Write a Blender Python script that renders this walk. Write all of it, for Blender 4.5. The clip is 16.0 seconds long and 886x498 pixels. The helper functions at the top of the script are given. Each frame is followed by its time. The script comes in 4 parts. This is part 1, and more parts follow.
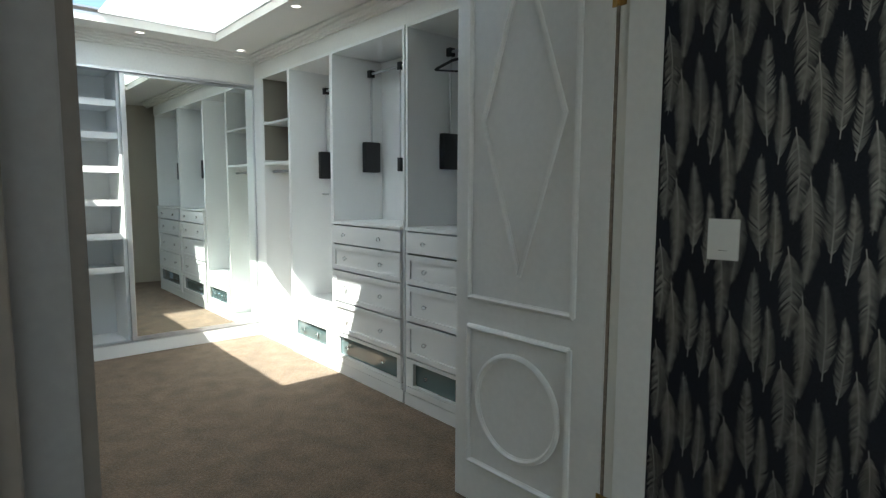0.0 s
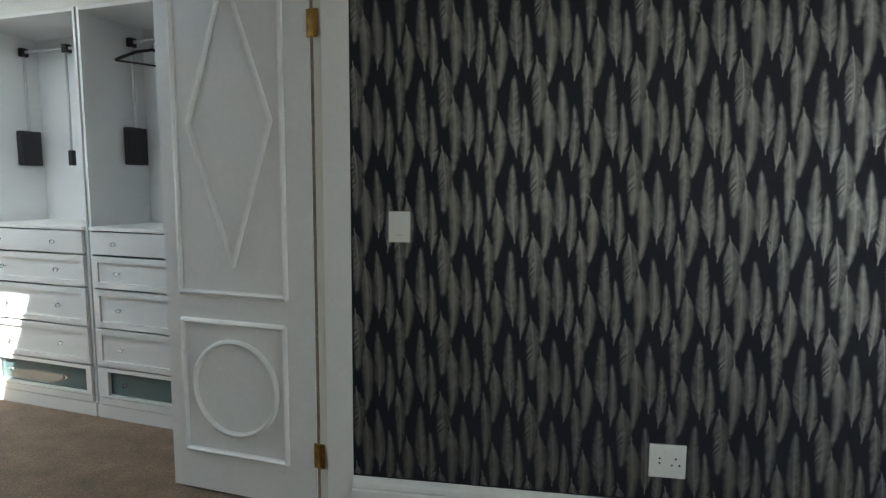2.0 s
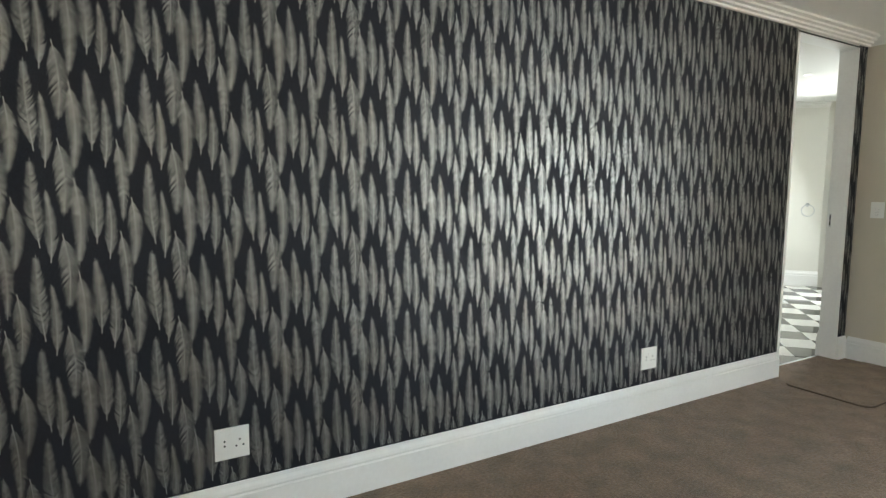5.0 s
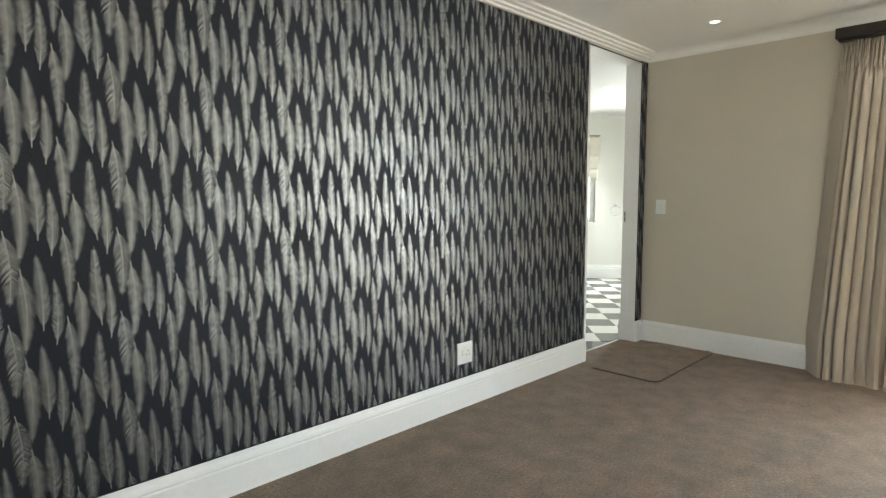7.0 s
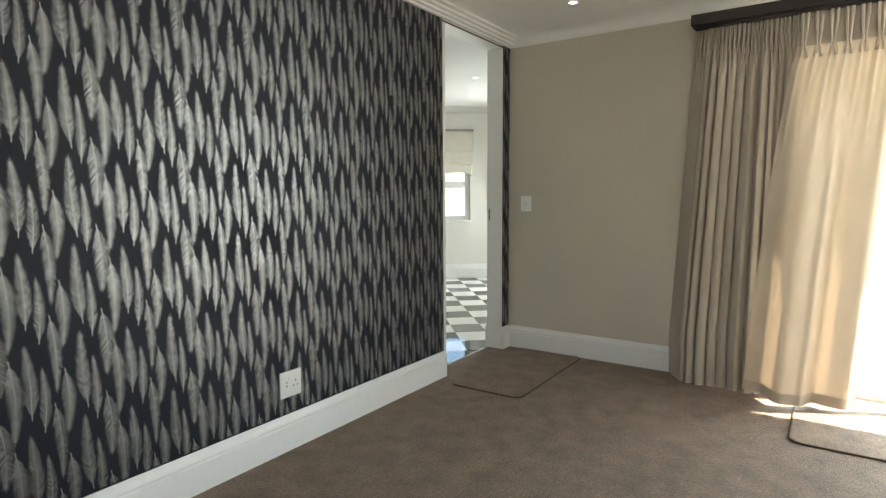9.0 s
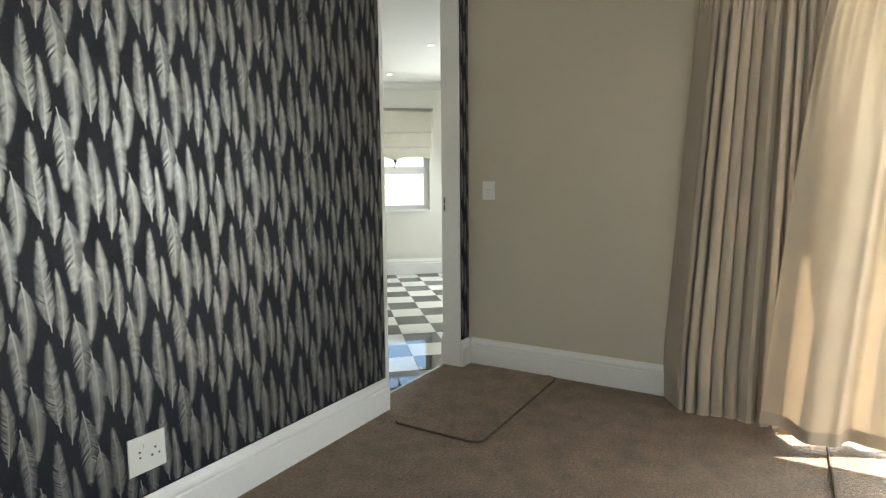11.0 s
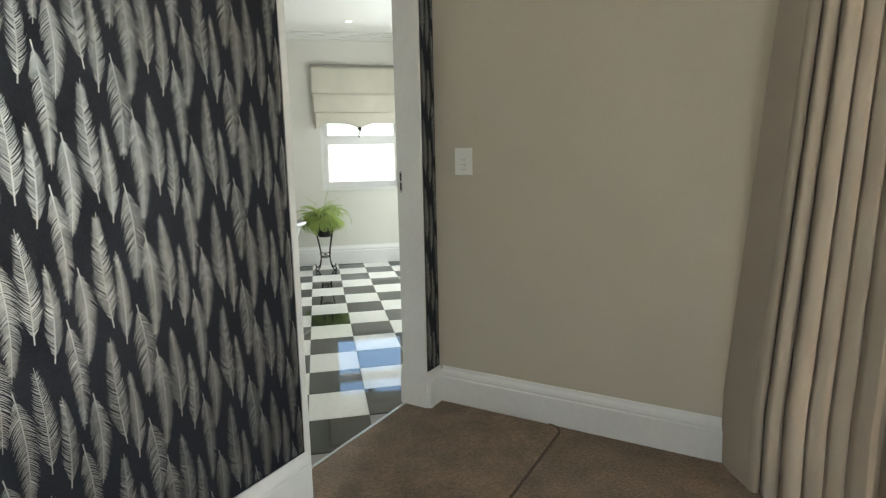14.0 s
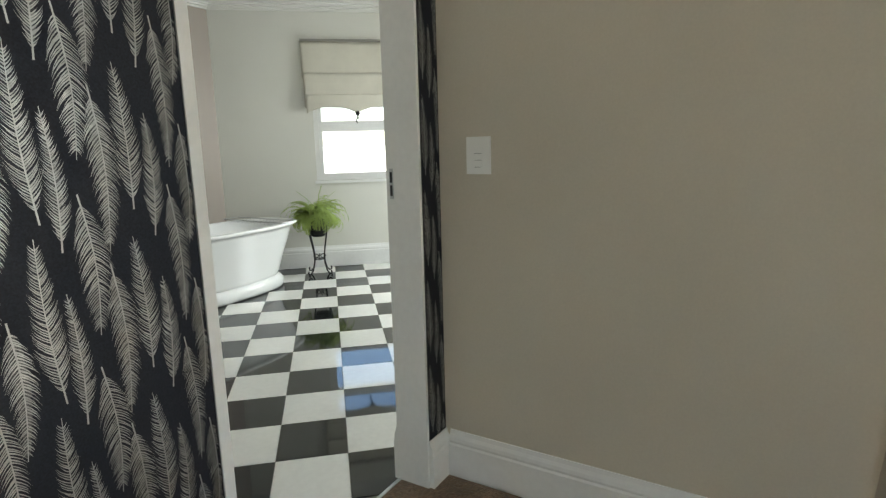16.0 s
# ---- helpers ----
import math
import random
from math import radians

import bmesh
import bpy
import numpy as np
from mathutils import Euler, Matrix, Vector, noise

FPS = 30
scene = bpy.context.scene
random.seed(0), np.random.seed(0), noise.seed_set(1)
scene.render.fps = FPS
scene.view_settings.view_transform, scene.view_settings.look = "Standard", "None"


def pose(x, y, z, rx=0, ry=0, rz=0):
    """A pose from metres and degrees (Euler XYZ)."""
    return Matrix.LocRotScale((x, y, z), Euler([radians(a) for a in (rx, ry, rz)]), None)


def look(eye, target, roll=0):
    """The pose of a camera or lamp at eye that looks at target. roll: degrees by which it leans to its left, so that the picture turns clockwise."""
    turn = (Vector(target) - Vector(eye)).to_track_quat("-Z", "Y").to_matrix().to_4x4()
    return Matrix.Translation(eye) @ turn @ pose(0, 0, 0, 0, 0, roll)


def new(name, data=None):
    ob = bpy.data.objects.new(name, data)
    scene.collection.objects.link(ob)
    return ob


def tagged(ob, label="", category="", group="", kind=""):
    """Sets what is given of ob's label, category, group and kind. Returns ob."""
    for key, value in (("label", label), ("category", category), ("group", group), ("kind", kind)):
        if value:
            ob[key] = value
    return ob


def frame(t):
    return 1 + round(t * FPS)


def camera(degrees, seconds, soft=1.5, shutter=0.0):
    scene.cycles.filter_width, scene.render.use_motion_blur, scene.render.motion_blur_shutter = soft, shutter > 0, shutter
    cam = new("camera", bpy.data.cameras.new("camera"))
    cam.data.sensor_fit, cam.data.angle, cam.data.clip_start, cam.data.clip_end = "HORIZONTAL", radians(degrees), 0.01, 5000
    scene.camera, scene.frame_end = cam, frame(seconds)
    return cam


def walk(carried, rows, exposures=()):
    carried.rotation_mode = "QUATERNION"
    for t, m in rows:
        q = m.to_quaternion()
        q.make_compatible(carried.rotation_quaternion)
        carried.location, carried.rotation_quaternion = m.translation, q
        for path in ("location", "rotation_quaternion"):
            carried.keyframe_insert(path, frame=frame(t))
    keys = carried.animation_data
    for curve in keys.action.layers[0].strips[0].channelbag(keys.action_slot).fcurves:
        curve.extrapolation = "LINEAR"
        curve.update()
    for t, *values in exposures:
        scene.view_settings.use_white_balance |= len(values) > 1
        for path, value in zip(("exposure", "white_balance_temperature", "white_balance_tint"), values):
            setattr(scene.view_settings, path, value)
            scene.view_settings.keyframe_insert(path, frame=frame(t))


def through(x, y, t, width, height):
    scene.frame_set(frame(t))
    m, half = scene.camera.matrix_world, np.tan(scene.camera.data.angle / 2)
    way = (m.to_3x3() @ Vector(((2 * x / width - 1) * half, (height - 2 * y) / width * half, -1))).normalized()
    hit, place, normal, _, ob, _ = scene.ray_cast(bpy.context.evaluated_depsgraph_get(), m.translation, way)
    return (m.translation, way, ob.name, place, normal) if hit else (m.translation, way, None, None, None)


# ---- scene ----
cam = camera(75.9, 16.0, soft=1.3)
PATH = [
    (0, (-4.218, -1.853, 1.404), (-5.504, -0.335, 1.2), 0.3),
    (0.5, (-4.194, -1.949, 1.412), (-5.259, -0.269, 1.202), 0.1),
    (1, (-4.168, -2.081, 1.406), (-5.042, -0.294, 1.199), 0.3),
    (1.5, (-4.141, -2.182, 1.419), (-4.783, -0.299, 1.213), 0.5),
    (2, (-4.145, -2.228, 1.427), (-4.457, -0.265, 1.206), 0.4),
    (2.5, (-4.106, -2.248, 1.435), (-4.101, -0.262, 1.199), 0.1),
    (3, (-4.084, -2.285, 1.426), (-3.823, -0.314, 1.203), 0.4),
    (3.5, (-4.07, -2.319, 1.439), (-3.57, -0.396, 1.209), 0.7),
    (4, (-4.047, -2.354, 1.451), (-3.357, -0.491, 1.215), 0.8),
    (6.5, (-3.845, -2.453, 1.34), (-2.507, -0.975, 1.175), -0.3),
    (7, (-3.739, -2.478, 1.363), (-2.33, -1.069, 1.185), -0.1),
    (8, (-3.416, -2.481, 1.35), (-1.873, -1.222, 1.174), -0.2),
    (9, (-3.056, -2.351, 1.355), (-1.41, -1.231, 1.167), -0.3),
    (11.5, (-2.016, -1.901, 1.331), (-0.309, -0.887, 1.088), -0.5),
    (12, (-1.828, -1.822, 1.335), (-0.12, -0.816, 1.066), -0.5),
    (12.5, (-1.632, -1.728, 1.332), (0.085, -0.741, 1.059), -0.9),
    (13, (-1.471, -1.67, 1.325), (0.247, -0.686, 1.041), -0.8),
    (13.5, (-1.253, -1.58, 1.314), (0.462, -0.596, 1.009), -1.3),
    (14, (-1.096, -1.492, 1.307), (0.616, -0.51, 0.985), -1.1),
    (14.5, (-0.91, -1.376, 1.329), (0.799, -0.391, 1.0), -1.2),
    (15, (-0.766, -1.284, 1.318), (0.941, -0.299, 0.982), -1.1),
    (15.5, (-0.55, -1.168, 1.318), (1.154, -0.179, 0.975), -1.0),
    (16, (-0.387, -1.104, 1.33), (1.299, -0.093, 0.96), -1.4),
]

EXPOSE = [
    (0.0, 1.65, 6180, 0), (1.0, 1.85, 6180, 0), (1.5, 1.95, 6200, 1), (2.5, 2.35, 6300, 3), (3.0, 2.45, 6400, 3), (4.0, 2.72, 6550, 4),
    (6.5, 3.2, 6700, 5), (7.0, 3.2, 6700, 5), (8.0, 3.02, 6750, 5), (9.0, 2.8, 6750, 5), (11.5, 2.82, 6750, 5), (12.5, 2.9, 6700, 5),
    (14.0, 2.92, 6650, 5), (16.0, 2.73, 6600, 5),
]
walk(cam, [(t, look(eye, target, roll)) for t, eye, target, roll in PATH], EXPOSE)

# ---- light ----
SUN_DIR = Vector((-0.33, 0.72, -1.0)).normalized()
world = bpy.data.worlds.new("sky")
scene.world = world
world.use_nodes = True
wn = world.node_tree
bg = wn.nodes["Background"]
sky = wn.nodes.new("ShaderNodeTexSky")
sky.sky_type = "NISHITA"
sky.sun_disc = False
sky.sun_elevation = math.asin(-SUN_DIR.z)
sky.sun_rotation = math.atan2(-SUN_DIR.x, -SUN_DIR.y)
wn.links.new(sky.outputs[0], bg.inputs[0])
bg.inputs[1].default_value = 0.10
sun = new("sun", bpy.data.lights.new("sun", "SUN"))
sun.data.energy = 5.0
sun.data.angle = radians(0.5)
sun.data.color = (1.0, 0.95, 0.87)
sun.rotation_mode = "QUATERNION"
sun.rotation_quaternion = SUN_DIR.to_track_quat("-Z", "Y")


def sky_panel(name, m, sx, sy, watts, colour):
    """An area lamp for the daylight of one opening, real or added."""
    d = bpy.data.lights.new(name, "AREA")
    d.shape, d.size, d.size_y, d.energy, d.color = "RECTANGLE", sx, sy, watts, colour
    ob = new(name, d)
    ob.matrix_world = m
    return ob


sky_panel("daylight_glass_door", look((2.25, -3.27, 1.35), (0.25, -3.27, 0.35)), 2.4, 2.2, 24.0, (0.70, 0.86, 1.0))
sky_panel("daylight_south_window", look((0.92, -5.30, 1.35), (0.92, -3.30, 0.45)), 0.9, 1.9, 2.2, (0.68, 0.85, 1.0))
# Added fill lamp at an unseen west opening, to brighten the east wall.
sky_panel("fill_west_added", look((-4.96, -4.15, 1.6), (0.0, -4.15, 1.4)), 1.1, 1.2, 3.0, (0.90, 0.96, 1.0))
sky_panel("daylight_skylight", look((-7.73, -0.42, 3.05), (-7.73, -0.42, 0.0)), 2.1, 1.7, 7.0, (0.95, 1.0, 0.97))
# Added fill lamp out of view; lights the bathroom but not the door reveal.
sky_panel("fill_bath_side", look((5.08, 1.15, 1.6), (3.08, 1.15, 1.06)), 1.1, 1.1, 11.0, (0.92, 0.97, 1.0))


# ---- materials ----
def mat(name, colour, rough=0.5, metal=0.0, grain=0.0, grain_scale=200.0, blotch=0.0, blotch_scale=3.0, bump=0.0, bump_scale=300.0, sheen=0.0, coat=0.0):
    """A painted, woven or metal surface with fine grain, large blotches and relief."""
    m = bpy.data.materials.new(name)
    m.use_nodes = True
    nt = m.node_tree
    p = nt.nodes["Principled BSDF"]
    p.inputs["Roughness"].default_value = rough
    p.inputs["Metallic"].default_value = metal
    p.inputs["Base Color"].default_value = (*colour, 1)
    if sheen:
        p.inputs["Sheen Weight"].default_value = sheen
    if coat:
        p.inputs["Coat Weight"].default_value = coat
    geo = nt.nodes.new("ShaderNodeNewGeometry")
    col = None
    for amount, scale, detail in ((blotch, blotch_scale, 4), (grain, grain_scale, 2)):
        if amount <= 0:
            continue
        n = nt.nodes.new("ShaderNodeTexNoise")
        n.inputs["Scale"].default_value = scale
        n.inputs["Detail"].default_value = detail
        nt.links.new(geo.outputs["Position"], n.inputs["Vector"])
        r = nt.nodes.new("ShaderNodeMapRange")
        r.inputs["From Min"].default_value, r.inputs["From Max"].default_value = 0.3, 0.7
        r.inputs["To Min"].default_value, r.inputs["To Max"].default_value = 1 - amount, 1 + amount
        nt.links.new(n.outputs["Fac"], r.inputs["Value"])
        mx = nt.nodes.new("ShaderNodeVectorMath")
        mx.operation = "SCALE"
        if col is None:
            mx.inputs[0].default_value = colour
        else:
            nt.links.new(col, mx.inputs[0])
        nt.links.new(r.outputs[0], mx.inputs["Scale"])
        col = mx.outputs[0]
    if col is not None:
        nt.links.new(col, p.inputs["Base Color"])
    if bump > 0:
        n = nt.nodes.new("ShaderNodeTexNoise")
        n.inputs["Scale"].default_value = bump_scale
        n.inputs["Detail"].default_value = 3
        nt.links.new(geo.outputs["Position"], n.inputs["Vector"])
        b = nt.nodes.new("ShaderNodeBump")
        b.inputs["Strength"].default_value = min(1.0, bump * 100)
        b.inputs["Distance"].default_value = bump
        nt.links.new(n.outputs["Fac"], b.inputs["Height"])
        nt.links.new(b.outputs[0], p.inputs["Normal"])
    return m


WHITE = mat("white_paint", (0.78, 0.78, 0.76), 0.45, grain=0.02, grain_scale=60, blotch=0.03, blotch_scale=1.3, bump=0.0004, bump_scale=90)
GLOSS_WHITE = mat("white_eggshell_trim", (0.80, 0.80, 0.79), 0.3, grain=0.02, grain_scale=40, blotch=0.02, bump=0.0003, bump_scale=60)
CEIL = mat("ceiling_paint", (0.79, 0.78, 0.75), 0.8, blotch=0.03, blotch_scale=0.9, bump=0.0005, bump_scale=140)
BEIGE = mat("beige_wall_paint", (0.57, 0.52, 0.43), 0.6, blotch=0.035, blotch_scale=1.1, grain=0.02, grain_scale=120, bump=0.0006, bump_scale=110)
BATHWALL = mat("pale_wall_paint", (0.71, 0.70, 0.65), 0.55, blotch=0.03, blotch_scale=1.0, bump=0.0005, bump_scale=110)
BATHTAUPE = mat("taupe_bath_tone", (0.36, 0.31, 0.275), 0.55, blotch=0.03, blotch_scale=1.0, bump=0.0005, bump_scale=110)
CUPBOARD = mat("white_cupboard_lacquer", (0.80, 0.81, 0.81), 0.32, blotch=0.02, bump=0.0002, bump_scale=70)
PAPER = mat("dark_wallpaper_ground", (0.0132, 0.0152, 0.0235), 0.66, grain=0.25, grain_scale=260, blotch=0.15, blotch_scale=2.0, bump=0.0002, bump_scale=420)
PAPER.node_tree.nodes["Principled BSDF"].inputs["Specular IOR Level"].default_value = 0.3
FEATHER = mat("silver_feather_print", (0.375, 0.376, 0.370), 0.44, metal=0.92, grain=0.25, grain_scale=55, blotch=0.2, blotch_scale=9.0)
VANE_PALE = mat("pale_vane_print", (0.12, 0.121, 0.122), 0.44, metal=0.95, grain=0.3, grain_scale=90, blotch=0.25, blotch_scale=14.0)
VANE_DIM = mat("dim_vane_print", (0.085, 0.086, 0.088), 0.44, metal=0.95, grain=0.3, grain_scale=90, blotch=0.25, blotch_scale=14.0)
# Two tones for one trim; the far jamb's shade is in the darker.
TAUPE = mat("taupe_shaded_trim", (0.24, 0.20, 0.17), 0.4, grain=0.05, grain_scale=50, blotch=0.05, bump=0.0003, bump_scale=60)
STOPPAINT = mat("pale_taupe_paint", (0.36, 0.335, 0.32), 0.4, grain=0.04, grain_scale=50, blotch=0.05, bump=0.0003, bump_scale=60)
NOOK = mat("taupe_niche_tone", (0.25, 0.225, 0.18), 0.6, blotch=0.05, blotch_scale=3, bump=0.0004, bump_scale=110)
# Brown that stands for the shade in the door's hinge gap.
GAPSHADE = mat("brown_gap_shade", (0.26, 0.21, 0.165), 0.6, grain=0.3, grain_scale=60)
QUILL = mat("pale_quill_print", (0.42, 0.42, 0.415), 0.45, metal=0.85, grain=0.1, grain_scale=60)
BLACK = mat("black_plastic", (0.018, 0.018, 0.02), 0.45)
IRON = mat("black_wrought_iron", (0.012, 0.012, 0.013), 0.5, metal=0.4, grain=0.3, grain_scale=90)
BRASS = mat("aged_brass", (0.42, 0.27, 0.09), 0.35, metal=1.0, blotch=0.3, blotch_scale=30)
STEEL = mat("brushed_steel", (0.55, 0.56, 0.57), 0.28, metal=1.0, grain=0.06, grain_scale=90)
ROD = mat("satin_chrome_rod", (0.64, 0.65, 0.66), 0.4, metal=0.3)
ALU = mat("satin_aluminium", (0.62, 0.63, 0.65), 0.35, metal=0.9)
MIRROR = mat("mirror_glass", (0.86, 0.90, 0.88), 0.0, metal=1.0)
ENAMEL = mat("white_enamel", (0.83, 0.84, 0.84), 0.12, coat=0.5)
PLASTIC = mat("white_plastic", (0.80, 0.80, 0.78), 0.35)
RAIL = mat("dark_stained_wood", (0.022, 0.014, 0.011), 0.35, grain=0.35, grain_scale=35)
SOIL = mat("dark_pot", (0.02, 0.018, 0.016), 0.6, grain=0.3)
DECKWOOD = mat("silvered_deck_boards", (0.42, 0.34, 0.28), 0.6, grain=0.2, grain_scale=25, blotch=0.2, blotch_scale=3)
EARTH = mat("dry_ground", (0.55, 0.53, 0.47), 0.9, grain=0.2, grain_scale=8, blotch=0.3, blotch_scale=0.4)
LAMP = mat("lamp_reflector", (0.9, 0.9, 0.88), 0.3)
LAMP.node_tree.nodes["Principled BSDF"].inputs["Emission Color"].default_value = (1, 0.95, 0.85, 1)
LAMP.node_tree.nodes["Principled BSDF"].inputs["Emission Strength"].default_value = 1.2
BLINDCLOTH = mat("natural_linen_blind", (0.60, 0.57, 0.49), 0.85, grain=0.1, grain_scale=300, blotch=0.05, blotch_scale=5, bump=0.0005, bump_scale=500, sheen=0.2)


def carpet_material(name, colour):
    m = mat(name, colour, 0.95, grain=0.26, grain_scale=65, blotch=0.24, blotch_scale=7.0, bump=0.011, bump_scale=110, sheen=0.15)
    return m


CARPET = carpet_material("taupe_carpet_pile", (0.195, 0.134, 0.087))
MATPILE = carpet_material("taupe_mat_pile", (0.202, 0.138, 0.087))
BINDING = mat("dark_mat_binding", (0.085, 0.058, 0.038), 0.8, grain=0.2, grain_scale=300)


def cloth_material(name, colour, through, glow=None):
    m = mat(name, colour, 0.9, grain=0.06, grain_scale=500, blotch=0.04, blotch_scale=6, bump=0.0006, bump_scale=600, sheen=0.25)
    nt = m.node_tree
    p = nt.nodes["Principled BSDF"]
    t = nt.nodes.new("ShaderNodeBsdfTranslucent")
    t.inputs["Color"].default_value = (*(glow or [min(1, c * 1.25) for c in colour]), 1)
    mix = nt.nodes.new("ShaderNodeMixShader")
    mix.inputs[0].default_value = through
    out = nt.nodes["Material Output"]
    nt.links.new(p.outputs[0], mix.inputs[1])
    nt.links.new(t.outputs[0], mix.inputs[2])
    nt.links.new(mix.outputs[0], out.inputs["Surface"])
    return m


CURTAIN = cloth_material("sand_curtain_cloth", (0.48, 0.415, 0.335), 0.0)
# Pleat fingers coloured paler than the curtain, for the light they catch.
PLEATCLOTH = mat("lit_pleat_cloth", (0.60, 0.53, 0.43), 0.9, grain=0.06, grain_scale=500, sheen=0.2)
# Paler copy of the sand cloth, the sun's warm glow in its colours.
CURTAIN_LIT = cloth_material("sunlit_curtain_cloth", (0.60, 0.515, 0.41), 0.06, (0.92, 0.66, 0.41))
LEAF = cloth_material("fern_leaf", (0.33, 0.42, 0.12), 0.45)


def glass_material(name, tint, rough=0.0):
    m = bpy.data.materials.new(name)
    m.use_nodes = True
    p = m.node_tree.nodes["Principled BSDF"]
    p.inputs["Base Color"].default_value = (*tint, 1)
    p.inputs["Transmission Weight"].default_value = 1.0
    p.inputs["Roughness"].default_value = rough
    p.inputs["IOR"].default_value = 1.45
    return m


OPAL = cloth_material("white_opal_sheet", (0.78, 0.78, 0.77), 0.6)
GLASS = glass_material("clear_glass", (0.97, 0.99, 0.98))
CRYSTAL = glass_material("crystal_knob", (0.95, 0.98, 1.0))
DRAWERGLASS = mat("blue_green_glass", (0.10, 0.16, 0.17), 0.05, coat=1.0)


def tile_material(name, colour, blotch):
    m = mat(name, colour, 0.045, blotch=blotch, blotch_scale=2.2, grain=0.03, grain_scale=30, bump=0.00012, bump_scale=7)
    m.node_tree.nodes["Principled BSDF"].inputs["Specular IOR Level"].default_value = 0.75
    return m


TILE_W = tile_material("white_gloss_tile", (0.74, 0.74, 0.71), 0.04)
TILE_B = tile_material("black_gloss_tile", (0.016, 0.018, 0.018), 0.25)
GROUT = mat("grey_grout", (0.30, 0.29, 0.27), 0.8, grain=0.1)


# ---- mesh helpers ----
def box(bm, x0, x1, y0, y1, z0, z1, bevel=0.0):
    vs = [bm.verts.new((x, y, z)) for x in (x0, x1) for y in (y0, y1) for z in (z0, z1)]
    fs = [(0, 1, 3, 2), (4, 6, 7, 5), (0, 4, 5, 1), (2, 3, 7, 6), (0, 2, 6, 4), (1, 5, 7, 3)]
    faces = [bm.faces.new([vs[i] for i in f]) for f in fs]
    if bevel > 0:
        edges = {e for f in faces for e in f.edges}
        bmesh.ops.bevel(bm, geom=list(edges), offset=bevel, segments=2, profile=0.7, affect="EDGES")
    return faces


def tube(bm, pts, r, n=8):
    """A round bar along a line of points."""
    rings = []
    for i, p in enumerate(pts):
        p = Vector(p)
        a, b = Vector(pts[max(0, i - 1)]), Vector(pts[min(len(pts) - 1, i + 1)])
        d = (b - a).normalized()
        side = d.orthogonal().normalized() if abs(d.z) > 0.9 else d.cross(Vector((0, 0, 1))).normalized()
        up = side.cross(d)
        rr = r(i / max(1, len(pts) - 1)) if callable(r) else r
        rings.append([bm.verts.new(p + rr * (math.cos(2 * math.pi * k / n) * side + math.sin(2 * math.pi * k / n) * up)) for k in range(n)])
    for a, b in zip(rings, rings[1:]):
        best = min(range(n), key=lambda o: sum((a[k].co - b[(k + o) % n].co).length for k in range(n)))
        for k in range(n):
            bm.faces.new((a[k], a[(k + 1) % n], b[(k + 1 + best) % n], b[(k + best) % n]))
    bm.faces.new(rings[0][::-1])
    bm.faces.new(rings[-1])


def lathe(bm, profile, n=20, cx=0.0, cy=0.0):
    """Turns a profile of (radius, height) round the upright axis."""
    rings = [[bm.verts.new((cx + r * math.cos(2 * math.pi * k / n), cy + r * math.sin(2 * math.pi * k / n), z)) for k in range(n)] for r, z in profile]
    for a, b in zip(rings, rings[1:]):
        for k in range(n):
            bm.faces.new((a[k], a[(k + 1) % n], b[(k + 1) % n], b[k]))
    bm.faces.new(rings[0][::-1])
    bm.faces.new(rings[-1])


def extrude_profile(bm, prof, a, b):
    """A moulding of the given profile [(out, z)] along the line a to b; out is to the line's right."""
    a, b = Vector(a), Vector(b)
    d = (b - a).normalized()
    out = d.cross(Vector((0, 0, 1)))
    ends = [[bm.verts.new(p + out * o + Vector((0, 0, z))) for o, z in prof] for p in (a, b)]
    n = len(prof)
    for k in range(n):
        bm.faces.new((ends[0][k], ends[0][(k + 1) % n], ends[1][(k + 1) % n], ends[1][k]))
    bm.faces.new(ends[0][::-1])
    bm.faces.new(ends[1])


def mesh_of(bm, name, material, smooth=False):
    bmesh.ops.recalc_face_normals(bm, faces=bm.faces)
    me = bpy.data.meshes.new(name)
    bm.to_mesh(me)
    bm.free()
    me.materials.append(material)
    if smooth:
        for p in me.polygons:
            p.use_smooth = True
    return me


def part(name, bm, material, parent=None, label="", smooth=False):
    ob = new(name, mesh_of(bm, name, material, smooth))
    if parent is not None:
        ob.parent = parent
    if label:
        ob["label"] = label
    return ob


def thing(name, m, label, category, group=""):
    ob = new(name)
    ob.empty_display_size = 0.1
    ob.matrix_world = m
    return tagged(ob, label, category, group)


def structure(name, bm, material, label, category="", smooth=False):
    ob = part(name, bm, material, None, "", smooth)
    return tagged(ob, label, category or name.split("_")[0], kind="structure")


def boxes(*dims, bevel=0.0):
    bm = bmesh.new()
    for d in dims:
        box(bm, *d, bevel=bevel)
    return bm


# ---- plan ----
CEIL_Z, CLOSET_Z, BATH_Z = 2.69, 2.63, 2.76
EAST, NORTH_T = 1.44, 0.135
DOOR_L, DOOR_R = 0.40, 1.30
JAMB_X0, JAMB_X1 = -5.03, -4.88

# floors
bm = boxes((-10.2, EAST + 0.12, -4.8, NORTH_T - 0.003, -0.12, 0.0), (-10.2, -4.9, NORTH_T - 0.003, 2.0, -0.12, 0.0))
structure("floor", bm, CARPET, "taupe brown cut-pile carpet over bedroom and dressing room", "floor")

